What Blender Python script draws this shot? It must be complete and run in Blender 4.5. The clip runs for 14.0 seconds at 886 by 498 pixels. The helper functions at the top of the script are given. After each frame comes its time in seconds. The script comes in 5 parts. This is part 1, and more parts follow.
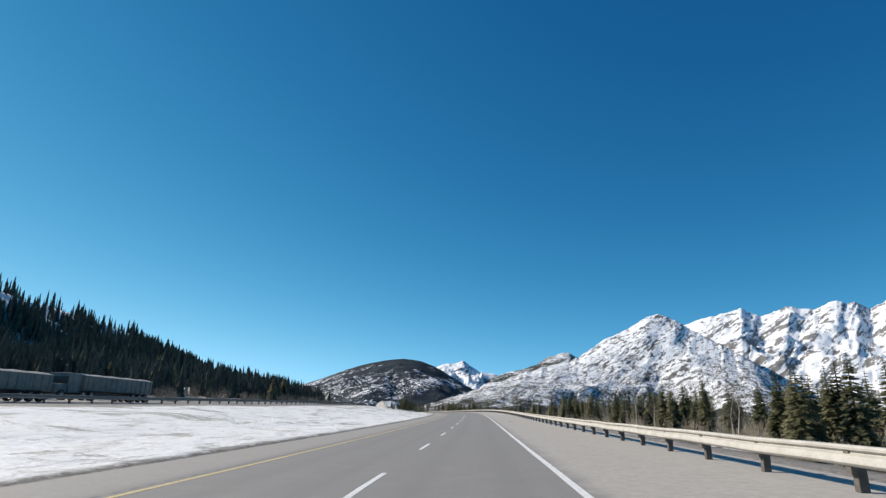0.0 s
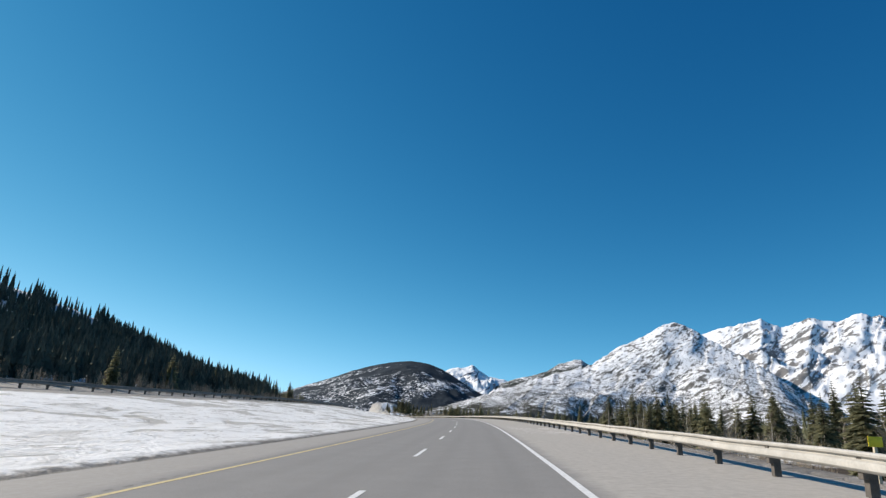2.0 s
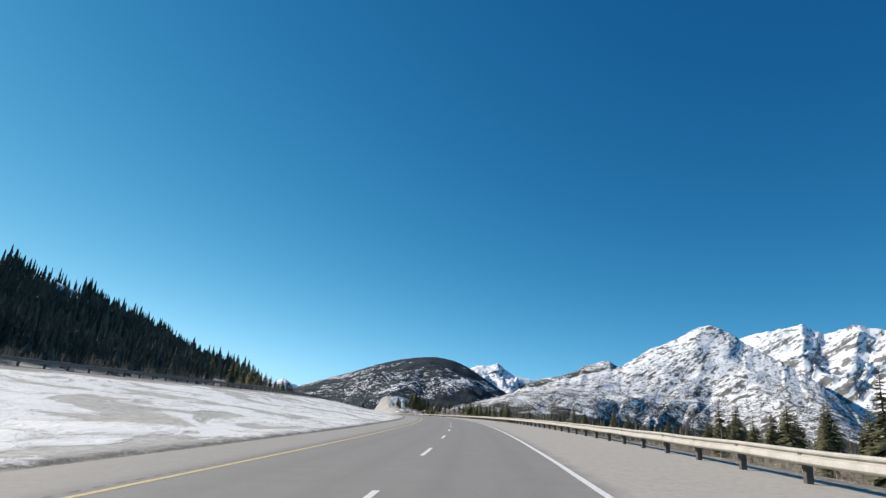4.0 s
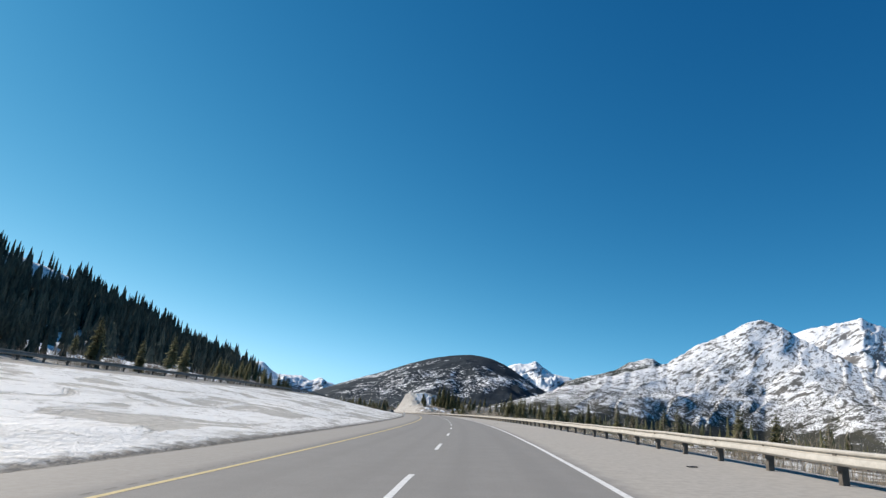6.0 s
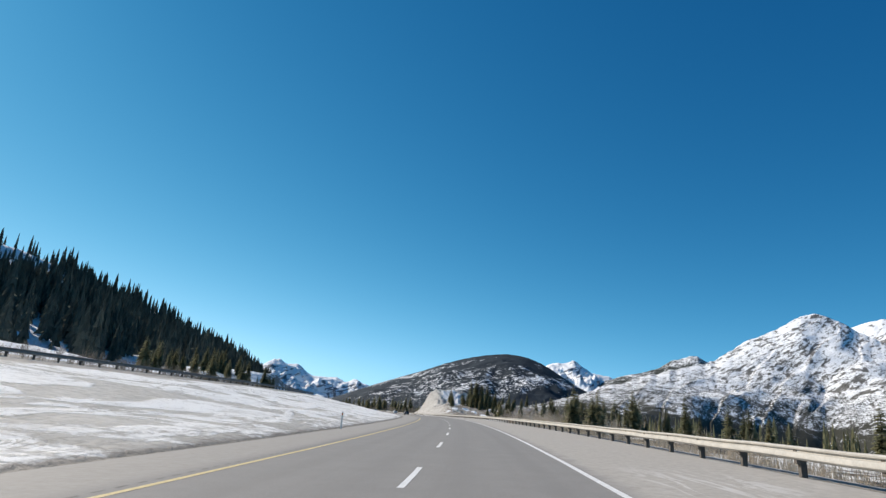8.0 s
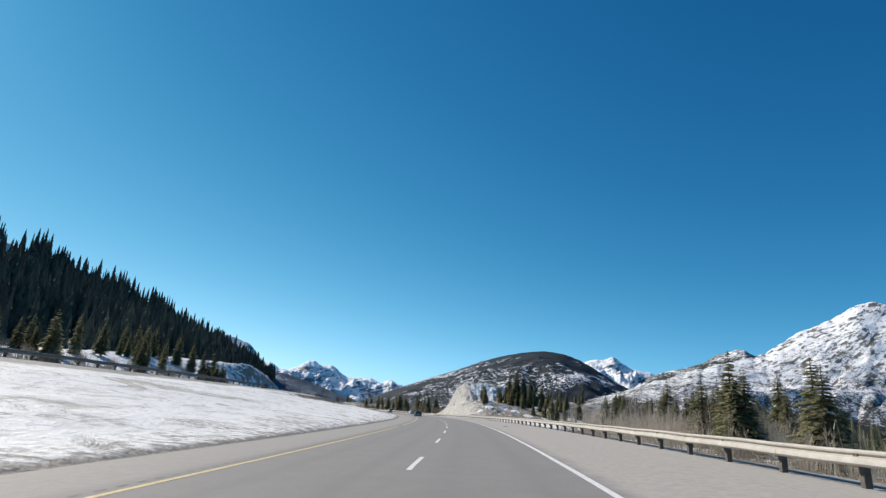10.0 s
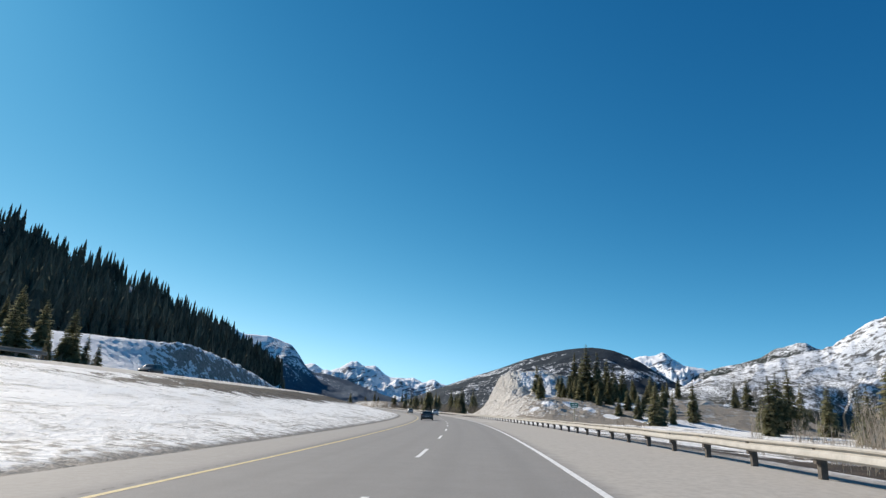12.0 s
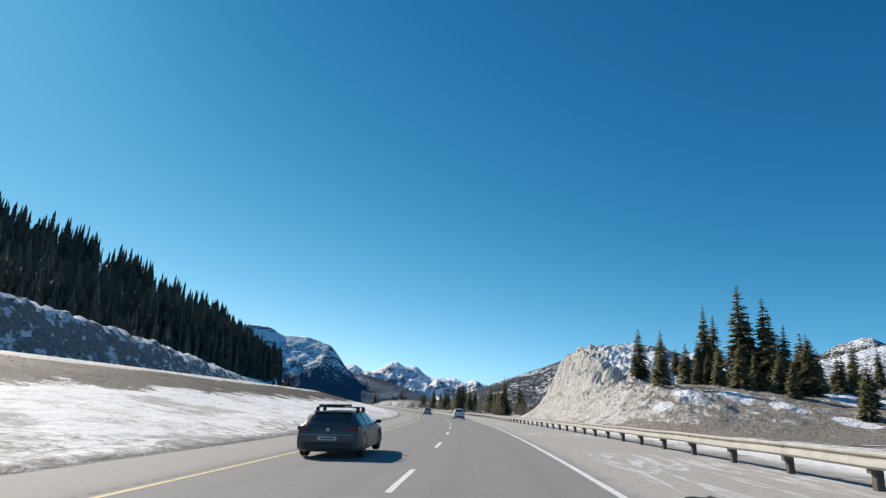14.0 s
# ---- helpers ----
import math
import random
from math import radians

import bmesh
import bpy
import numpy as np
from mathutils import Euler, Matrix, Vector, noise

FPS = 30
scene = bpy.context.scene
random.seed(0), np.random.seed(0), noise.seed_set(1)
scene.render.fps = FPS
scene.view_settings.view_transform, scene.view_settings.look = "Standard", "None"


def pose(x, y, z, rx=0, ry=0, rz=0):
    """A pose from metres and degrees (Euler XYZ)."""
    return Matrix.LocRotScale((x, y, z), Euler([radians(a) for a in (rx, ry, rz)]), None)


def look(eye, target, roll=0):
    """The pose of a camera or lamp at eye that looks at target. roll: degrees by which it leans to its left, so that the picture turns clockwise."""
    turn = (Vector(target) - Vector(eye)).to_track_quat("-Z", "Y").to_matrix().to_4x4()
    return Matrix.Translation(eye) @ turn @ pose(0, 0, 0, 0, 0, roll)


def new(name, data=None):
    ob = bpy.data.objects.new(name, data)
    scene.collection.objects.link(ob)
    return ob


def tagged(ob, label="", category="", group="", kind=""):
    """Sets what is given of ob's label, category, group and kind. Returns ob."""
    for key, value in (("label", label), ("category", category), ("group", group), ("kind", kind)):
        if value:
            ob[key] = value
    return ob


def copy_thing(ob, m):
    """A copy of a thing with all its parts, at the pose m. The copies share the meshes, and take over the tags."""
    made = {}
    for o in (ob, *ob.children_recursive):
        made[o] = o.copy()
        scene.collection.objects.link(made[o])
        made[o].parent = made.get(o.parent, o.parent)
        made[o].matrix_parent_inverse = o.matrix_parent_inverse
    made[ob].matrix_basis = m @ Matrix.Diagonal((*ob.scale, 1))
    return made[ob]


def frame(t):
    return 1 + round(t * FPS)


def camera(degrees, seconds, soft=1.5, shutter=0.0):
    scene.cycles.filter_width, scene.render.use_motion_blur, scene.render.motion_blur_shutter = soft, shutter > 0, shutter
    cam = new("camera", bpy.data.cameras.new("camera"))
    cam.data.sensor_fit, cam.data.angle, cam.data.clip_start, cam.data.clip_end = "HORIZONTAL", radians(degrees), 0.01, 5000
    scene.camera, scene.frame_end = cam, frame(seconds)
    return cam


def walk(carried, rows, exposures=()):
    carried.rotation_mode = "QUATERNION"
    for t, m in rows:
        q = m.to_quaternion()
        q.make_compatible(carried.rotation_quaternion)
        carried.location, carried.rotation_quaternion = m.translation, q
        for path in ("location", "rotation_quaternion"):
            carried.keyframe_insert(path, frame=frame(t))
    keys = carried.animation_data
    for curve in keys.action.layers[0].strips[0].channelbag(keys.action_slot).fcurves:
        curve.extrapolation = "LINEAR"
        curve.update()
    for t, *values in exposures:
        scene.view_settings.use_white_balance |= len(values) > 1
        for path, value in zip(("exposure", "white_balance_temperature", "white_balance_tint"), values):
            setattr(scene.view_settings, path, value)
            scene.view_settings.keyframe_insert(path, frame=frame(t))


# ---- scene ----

# ================= camera and its drive =================
cam = camera(76.0, 14.0, soft=1.35)

# seconds, x, y, z, yaw to the left, pitch up, lean to the left
PATH = [
    (0.0, 2.073, -1.327, 1.387, 0.000, 16.140, 1.305),
    (0.5, 3.361, 17.305, 1.469, 0.239, 16.173, 1.679),
    (1.0, 4.606, 35.999, 1.596, 0.512, 16.229, 2.044),
    (1.5, 5.795, 54.711, 1.761, 0.875, 16.468, 2.496),
    (2.0, 6.902, 73.400, 1.950, 1.304, 16.525, 3.028),
    (2.5, 7.906, 92.037, 2.155, 1.963, 16.427, 3.648),
    (3.0, 8.734, 110.466, 2.348, 2.679, 16.341, 4.339),
    (3.5, 9.362, 128.234, 2.521, 3.420, 16.234, 4.821),
    (4.0, 9.749, 145.522, 2.666, 4.186, 16.105, 5.097),
    (4.5, 9.908, 162.578, 2.785, 4.995, 15.971, 5.218),
    (5.0, 9.808, 179.657, 2.877, 5.865, 15.850, 5.236),
    (5.5, 9.421, 197.011, 2.943, 6.814, 15.759, 5.206),
    (6.0, 8.729, 214.751, 2.979, 7.841, 15.698, 5.126),
    (6.5, 7.736, 232.408, 2.990, 8.752, 15.617, 4.908),
    (7.0, 6.455, 249.924, 2.975, 9.600, 15.645, 4.868),
    (7.5, 4.906, 267.310, 2.939, 10.437, 15.709, 4.697),
    (8.0, 3.096, 284.571, 2.883, 11.321, 15.524, 4.769),
    (8.5, 1.037, 301.720, 2.810, 12.173, 15.396, 4.693),
    (9.0, -1.266, 318.764, 2.719, 12.992, 15.325, 4.469),
    (9.5, -3.811, 335.713, 2.612, 13.807, 15.292, 4.192),
    (10.0, -6.598, 352.577, 2.487, 14.646, 15.279, 3.956),
    (10.5, -9.634, 369.357, 2.346, 15.537, 15.266, 3.856),
    (11.0, -12.931, 386.057, 2.183, 16.480, 15.254, 3.892),
    (11.5, -16.500, 402.674, 1.997, 17.500, 15.117, 3.656),
    (12.0, -20.368, 419.200, 1.789, 18.815, 14.988, 3.396),
    (12.5, -24.550, 435.619, 1.557, 20.070, 14.894, 3.228),
    (13.0, -29.060, 451.915, 1.304, 20.935, 14.870, 3.377),
    (13.5, -33.908, 468.060, 1.038, 21.921, 14.938, 3.119),
    (14.0, -39.105, 484.028, 0.761, 22.865, 14.835, 3.129),
]
walk(cam, [(t, pose(x, y, z, 90 + pitch, 0, yaw) @ pose(0, 0, 0, 0, 0, lean))
           for t, x, y, z, yaw, pitch, lean in PATH])

# ================= world and sun =================
SUN_LEFT, SUN_UP = 68.0, 32.0        # degrees left of +y, degrees above the horizon
world = bpy.data.worlds.new("winter_sky")
scene.world = world
world.use_nodes = True
wn = world.node_tree.nodes
sky = wn.new("ShaderNodeTexSky")
sky.sky_type = "NISHITA"
sky.sun_disc = False
sky.sun_elevation = radians(SUN_UP)
sky.sun_rotation = radians(-SUN_LEFT)
sky.altitude = 1400
sky.air_density = 1.0
sky.dust_density = 0.31
sky.ozone_density = 4.0
# thin, dry mountain air: the deeper the sky, the bluer
split, join = wn.new("ShaderNodeSeparateColor"), wn.new("ShaderNodeCombineColor")
world.node_tree.links.new(sky.outputs[0], split.inputs[0])
depth = split.outputs[1]
for k, power, gain in ((1, 1.12, 0.74), (0, 1.9, 0.084), (2, 0.66, 2.66)):
    a, b = wn.new("ShaderNodeMath"), wn.new("ShaderNodeMath")
    a.operation, b.operation = "POWER", "MULTIPLY"
    a.inputs[1].default_value, b.inputs[1].default_value = power, gain
    world.node_tree.links.new(depth, a.inputs[0])
    world.node_tree.links.new(a.outputs[0], b.inputs[0])
    world.node_tree.links.new(b.outputs[0], join.inputs[k])
    if k == 1:
        depth = b.outputs[0]
world.node_tree.links.new(join.outputs[0], wn["Background"].inputs["Color"])
wn["Background"].inputs["Strength"].default_value = 0.10
sun = new("sun", bpy.data.lights.new("sun", "SUN"))
sun.data.energy, sun.data.angle, sun.data.color = 5.0, radians(0.53), (1.0, 0.905, 0.79)
sun.matrix_world = look((math.sin(radians(-SUN_LEFT)) * math.cos(radians(SUN_UP)) * 300,
                         math.cos(radians(-SUN_LEFT)) * math.cos(radians(SUN_UP)) * 300,
                         math.sin(radians(SUN_UP)) * 300), (0, 0, 0))
scene.view_settings.exposure = 0.2

# ================= the line of the road =================
# along the dashed line: metres, heading to the left, grade, bank (degrees)
ROAD = [
    (-80, -3.96, 0.18, 2.05),
    (-40, -3.96, 0.18, 2.05),
    (0, -3.96, 0.18, 2.05),
    (40, -3.82, 0.47, 2.34),
    (80, -3.42, 0.63, 2.72),
    (120, -2.36, 0.56, 3.22),
    (160, -0.62, 0.38, 3.63),
    (200, 1.65, 0.17, 3.80),
    (240, 4.00, -0.03, 3.59),
    (280, 6.22, -0.19, 3.24),
    (320, 8.34, -0.34, 2.98),
    (360, 10.42, -0.48, 2.81),
    (400, 12.59, -0.65, 2.74),
    (440, 14.97, -0.83, 2.66),
    (480, 17.41, -0.91, 2.33),
    (520, 19.88, -0.95, 1.92),
    (560, 22.39, -0.99, 1.50),
    (600, 24.95, -0.85, 1.40),
    (700, 31.30, -0.62, 1.39),
    (800, 37.70, -0.58, 1.39),
    (1000, 50.60, -0.55, 1.39),
    (1300, 70.00, -0.50, 1.39),
]

# ================= materials =================
def nodes_of(name, roughness=0.8, metallic=0.0, spec=0.5):
    m = bpy.data.materials.new(name)
    m.use_nodes = True
    n, l = m.node_tree.nodes, m.node_tree.links
    b = n["Principled BSDF"]
    b.inputs["Roughness"].default_value = roughness
    b.inputs["Metallic"].default_value = metallic
    b.inputs["Specular IOR Level"].default_value = spec
    return m, n, l, b


def tex_noise(n, l, vec, scale, detail=5.0, rough=0.55, distort=0.0):
    t = n.new("ShaderNodeTexNoise")
    t.inputs["Scale"].default_value = scale
    t.inputs["Detail"].default_value = detail
    t.inputs["Roughness"].default_value = rough
    t.inputs["Distortion"].default_value = distort
    if vec is not None:
        l.new(vec, t.inputs["Vector"])
    return t.outputs["Fac"]


def ramp(n, l, fac, lo, hi):
    r = n.new("ShaderNodeMapRange")
    r.interpolation_type = "SMOOTHSTEP"
    r.inputs["From Min"].default_value, r.inputs["From Max"].default_value = lo, hi
    l.new(fac, r.inputs["Value"])
    return r.outputs["Result"]


def mix(n, l, fac, a, b):
    x = n.new("ShaderNodeMix")
    x.data_type = "RGBA"
    if isinstance(fac, float):
        x.inputs["Factor"].default_value = fac
    else:
        l.new(fac, x.inputs["Factor"])
    for sock, v in ((x.inputs[6], a), (x.inputs[7], b)):
        if isinstance(v, tuple):
            sock.default_value = (*v, 1.0)
        else:
            l.new(v, sock)
    return x.outputs[2]


def math_node(n, l, op, a, b=None):
    x = n.new("ShaderNodeMath")
    x.operation = op
    for i, v in ((0, a), (1, b)):
        if v is None:
            continue
        if isinstance(v, (int, float)):
            x.inputs[i].default_value = v
        else:
            l.new(v, x.inputs[i])
    return x.outputs[0]


def scaled(n, l, vec, sx, sy, sz, rot=(0, 0, 0)):
    x = n.new("ShaderNodeMapping")
    x.inputs["Scale"].default_value = (sx, sy, sz)
    x.inputs["Rotation"].default_value = rot
    l.new(vec, x.inputs["Vector"])
    return x.outputs["Vector"]


def world_pos(n):
    return n.new("ShaderNodeNewGeometry").outputs["Position"]


def bump(n, l, b, height, strength, distance):
    x = n.new("ShaderNodeBump")
    x.inputs["Strength"].default_value = strength
    x.inputs["Distance"].default_value = distance
    l.new(height, x.inputs["Height"])
    l.new(x.outputs["Normal"], b.inputs["Normal"])


def plain(name, col, roughness=0.6, metallic=0.0, vary=0.15, scale=6.0, spec=0.5, relief=0.0):
    """A paint, metal or wood: its colour with a slow and a fine variation."""
    m, n, l, b = nodes_of(name, roughness, metallic, spec)
    co = n.new("ShaderNodeTexCoord").outputs["Object"]
    f1 = tex_noise(n, l, co, scale, 4)
    f2 = tex_noise(n, l, co, scale * 9, 3)
    f = math_node(n, l, "ADD", math_node(n, l, "MULTIPLY", f1, 0.65), math_node(n, l, "MULTIPLY", f2, 0.35))
    c = mix(n, l, ramp(n, l, f, 0.3, 0.7), tuple(v * (1 - vary) for v in col), tuple(min(1, v * (1 + vary)) for v in col))
    l.new(c, b.inputs["Base Color"])
    if relief:
        bump(n, l, b, f2, 0.5, relief)
    return m


def along_road(n, l):
    """Metres along the road and across it, from the mesh's own coordinates."""
    uv = n.new("ShaderNodeUVMap")
    uv.uv_map = "road"
    sep = n.new("ShaderNodeSeparateXYZ")
    l.new(uv.outputs["UV"], sep.inputs[0])
    s = math_node(n, l, "MULTIPLY", sep.outputs["X"], 100.0)
    a = math_node(n, l, "MULTIPLY", sep.outputs["Y"], 100.0)
    return uv.outputs["UV"], s, a


def band(n, l, a, centre, half, soft):
    d = math_node(n, l, "ABSOLUTE", math_node(n, l, "SUBTRACT", a, centre))
    return ramp(n, l, d, half + soft, half - soft)


def asphalt_material():
    m, n, l, b = nodes_of("asphalt", 0.85, spec=0.35)
    uv, s, a = along_road(n, l)
    p = world_pos(n)
    fine = tex_noise(n, l, p, 38.0, 6, 0.7)
    mid = tex_noise(n, l, p, 1.1, 5, 0.6)
    streak = tex_noise(n, l, scaled(n, l, uv, 3.0, 260.0, 1.0), 1.0, 5, 0.6)
    base = mix(n, l, ramp(n, l, fine, 0.3, 0.7), (0.198, 0.188, 0.175), (0.275, 0.261, 0.244))
    base = mix(n, l, math_node(n, l, "MULTIPLY", ramp(n, l, mid, 0.35, 0.75), 0.35), base, (0.29, 0.274, 0.254))
    base = mix(n, l, math_node(n, l, "MULTIPLY", ramp(n, l, streak, 0.4, 0.8), 0.4), base, (0.215, 0.204, 0.190))
    # wheel tracks, polished and a little darker
    for c in (-2.75, -0.95, 0.95, 2.75):
        base = mix(n, l, math_node(n, l, "MULTIPLY", band(n, l, a, c, 0.25, 0.25), 0.30), base, (0.195, 0.186, 0.174))
    # sandy shoulders
    warp = math_node(n, l, "ADD", a, math_node(n, l, "MULTIPLY", math_node(n, l, "SUBTRACT", mid, 0.5), 0.8))
    sand = mix(n, l, ramp(n, l, tex_noise(n, l, p, 5.0, 6, 0.7), 0.3, 0.7), (0.37, 0.338, 0.296), (0.47, 0.435, 0.385))
    right = ramp(n, l, warp, 3.7, 4.5)
    left = ramp(n, l, warp, -4.2, -5.2)
    base = mix(n, l, math_node(n, l, "ADD", math_node(n, l, "MULTIPLY", right, 0.88), math_node(n, l, "MULTIPLY", left, 0.45)), base, sand)
    # dried white salt runs on the broad shoulder
    salt = tex_noise(n, l, scaled(n, l, uv, 16.0, 130.0, 1.0), 1.0, 4, 0.6, 1.0)
    where = ramp(n, l, tex_noise(n, l, scaled(n, l, uv, 4.5, 4.5, 1.0), 1.0, 2), 0.50, 0.62)
    stretch = math_node(n, l, "ADD", band(n, l, s, 127.0, 16.0, 5.0), math_node(n, l, "ADD", math_node(n, l, "MULTIPLY", band(n, l, s, 287.0, 14.0, 5.0), 0.7), ramp(n, l, s, 425.0, 440.0)))
    edge = math_node(n, l, "ABSOLUTE", math_node(n, l, "SUBTRACT", salt, 0.52))
    run = math_node(n, l, "MULTIPLY", ramp(n, l, edge, 0.040, 0.012), math_node(n, l, "MULTIPLY", math_node(n, l, "MULTIPLY", where, stretch), ramp(n, l, a, 4.6, 5.4)))
    base = mix(n, l, math_node(n, l, "MULTIPLY", run, 0.8), base, (0.68, 0.66, 0.63))
    l.new(base, b.inputs["Base Color"])
    bump(n, l, b, fine, 0.35, 0.01)
    return m


def ground_material():
    """Crusted snow with road grit, dead grass and bare soil beside a highway."""
    m, n, l, b = nodes_of("roadside_ground", 0.75, spec=0.3)
    uv, s, a = along_road(n, l)
    p = world_pos(n)
    n1 = tex_noise(n, l, p, 0.22, 6, 0.6)
    n2 = tex_noise(n, l, p, 1.7, 6, 0.65)
    n3 = tex_noise(n, l, p, 9.0, 5, 0.7)
    drift = tex_noise(n, l, scaled(n, l, uv, 24.0, 55.0, 1.0), 1.0, 6, 0.62, 0.8)
    snow = mix(n, l, ramp(n, l, drift, 0.32, 0.50), (0.68, 0.655, 0.61), (0.90, 0.88, 0.845))
    broad = tex_noise(n, l, scaled(n, l, uv, 9.0, 15.0, 1.0), 1.0, 7, 0.62, 1.2)
    dirty = mix(n, l, ramp(n, l, n2, 0.35, 0.65), (0.34, 0.31, 0.265), (0.54, 0.50, 0.44))
    dirtier = math_node(n, l, "MULTIPLY", ramp(n, l, s, 80.0, 160.0), ramp(n, l, s, 380.0, 320.0))
    broad = math_node(n, l, "ADD", broad, math_node(n, l, "MULTIPLY", math_node(n, l, "SUBTRACT", dirtier, 0.95), 0.065))
    soiled = math_node(n, l, "ADD", broad, math_node(n, l, "MULTIPLY", math_node(n, l, "SUBTRACT", n3, 0.5), 0.12))
    snow = mix(n, l, math_node(n, l, "MULTIPLY", ramp(n, l, soiled, 0.515, 0.555), 0.80), snow, dirty)
    # thin dark runs of grit along the drifts
    vein = tex_noise(n, l, scaled(n, l, uv, 13.0, 60.0, 1.0), 1.0, 5, 0.6, 1.4)
    vein = ramp(n, l, math_node(n, l, "ABSOLUTE", math_node(n, l, "SUBTRACT", vein, 0.5)), 0.020, 0.006)
    vein = math_node(n, l, "MULTIPLY", vein, ramp(n, l, n1, 0.42, 0.58))
    snow = mix(n, l, math_node(n, l, "MULTIPLY", vein, 0.7), snow, (0.36, 0.325, 0.28))
    fleck = tex_noise(n, l, p, 2.6, 5, 0.65, 0.6)
    snow = mix(n, l, math_node(n, l, "MULTIPLY", ramp(n, l, fleck, 0.61, 0.65), 0.65), snow, (0.33, 0.30, 0.25))
    grit = mix(n, l, ramp(n, l, n3, 0.3, 0.7), (0.20, 0.175, 0.145), (0.36, 0.325, 0.28))
    grass = mix(n, l, ramp(n, l, n3, 0.3, 0.7), (0.030, 0.023, 0.015), (0.090, 0.068, 0.046))
    tuft = tex_noise(n, l, p, 0.9, 6, 0.7)
    grass = mix(n, l, ramp(n, l, tuft, 0.42, 0.60), grass, (0.110, 0.083, 0.056))
    clump = tex_noise(n, l, p, 0.33, 5, 0.68)
    grass = mix(n, l, math_node(n, l, "MULTIPLY", ramp(n, l, clump, 0.48, 0.56), 0.8), grass, (0.050, 0.036, 0.024))
    grass = mix(n, l, ramp(n, l, math_node(n, l, "ADD", tuft, math_node(n, l, "MULTIPLY", n3, 0.3)), 0.83, 0.87), grass, (0.66, 0.63, 0.58))
    # the median: snow, dirty towards the road
    wob = math_node(n, l, "ADD", a, math_node(n, l, "MULTIPLY", math_node(n, l, "SUBTRACT", n2, 0.5), 2.0))
    left = mix(n, l, ramp(n, l, wob, -8.7, -7.7), snow, grit)
    # a narrow dark band runs along the foot of the snow
    left = mix(n, l, math_node(n, l, "MULTIPLY", band(n, l, math_node(n, l, "ADD", a, math_node(n, l, "MULTIPLY", math_node(n, l, "SUBTRACT", n2, 0.5), 0.5)), -7.9, 0.10, 0.10), 0.7), left, (0.12, 0.11, 0.095))
    far_on = ramp(n, l, s, 450.0, 505.0)
    wob2 = math_node(n, l, "ADD", a, math_node(n, l, "ADD", math_node(n, l, "MULTIPLY", math_node(n, l, "SUBTRACT", n1, 0.5), 15.0),
                                               math_node(n, l, "MULTIPLY", math_node(n, l, "SUBTRACT", n2, 0.5), 9.0)))
    wide = math_node(n, l, "SUBTRACT", math_node(n, l, "ABSOLUTE", math_node(n, l, "ADD", wob2, 27.0)), math_node(n, l, "MULTIPLY", far_on, 6.0))
    wide = math_node(n, l, "ADD", wide, math_node(n, l, "MULTIPLY", math_node(n, l, "SUBTRACT", n3, 0.5), 4.0))
    strip = ramp(n, l, s, 300.0, 301.0)
    left = mix(n, l, math_node(n, l, "MULTIPLY", ramp(n, l, wide, 0.4, -0.5), strip), left, grass)
    berm = mix(n, l, far_on, mix(n, l, n3, (0.27, 0.245, 0.21), (0.44, 0.405, 0.355)), mix(n, l, n3, (0.54, 0.49, 0.42), (0.76, 0.72, 0.65)))
    left = mix(n, l, ramp(n, l, math_node(n, l, "ADD", a, math_node(n, l, "MULTIPLY", n2, 1.6)), -29.9, -30.6), left, berm)
    low = math_node(n, l, "MULTIPLY", ramp(n, l, s, 150.0, 420.0), ramp(n, l, wob2, -12.5, -7.5))
    left = mix(n, l, math_node(n, l, "MULTIPLY", low, ramp(n, l, n2, 0.44, 0.60)), left, grit)
    # beyond the right-hand rail: dead grass and soil with patches of old snow
    wide_patch = tex_noise(n, l, p, 0.022, 7, 0.62, 0.6)
    patch = ramp(n, l, math_node(n, l, "ADD", math_node(n, l, "MULTIPLY", wide_patch, 0.6), math_node(n, l, "ADD", math_node(n, l, "MULTIPLY", n1, 0.25), math_node(n, l, "ADD", math_node(n, l, "MULTIPLY", n2, 0.15), math_node(n, l, "MULTIPLY", math_node(n, l, "MULTIPLY", ramp(n, l, s, 455.0, 485.0), ramp(n, l, s, 565.0, 535.0)), 0.075)))), 0.485, 0.51)
    right = mix(n, l, patch, grass, snow)
    right = mix(n, l, ramp(n, l, wob, 13.0, 9.5), right, grit)
    col = mix(n, l, ramp(n, l, a, -1.0, 1.0), left, right)
    l.new(col, b.inputs["Base Color"])
    h = math_node(n, l, "ADD", math_node(n, l, "MULTIPLY", drift, 0.4), math_node(n, l, "ADD", math_node(n, l, "MULTIPLY", n2, 0.5), math_node(n, l, "MULTIPLY", fleck, 0.5)))
    h = math_node(n, l, "SUBTRACT", h, math_node(n, l, "MULTIPLY", ramp(n, l, soiled, 0.50, 0.57), 0.45))
    bump(n, l, b, h, 0.6, 0.40)
    return m


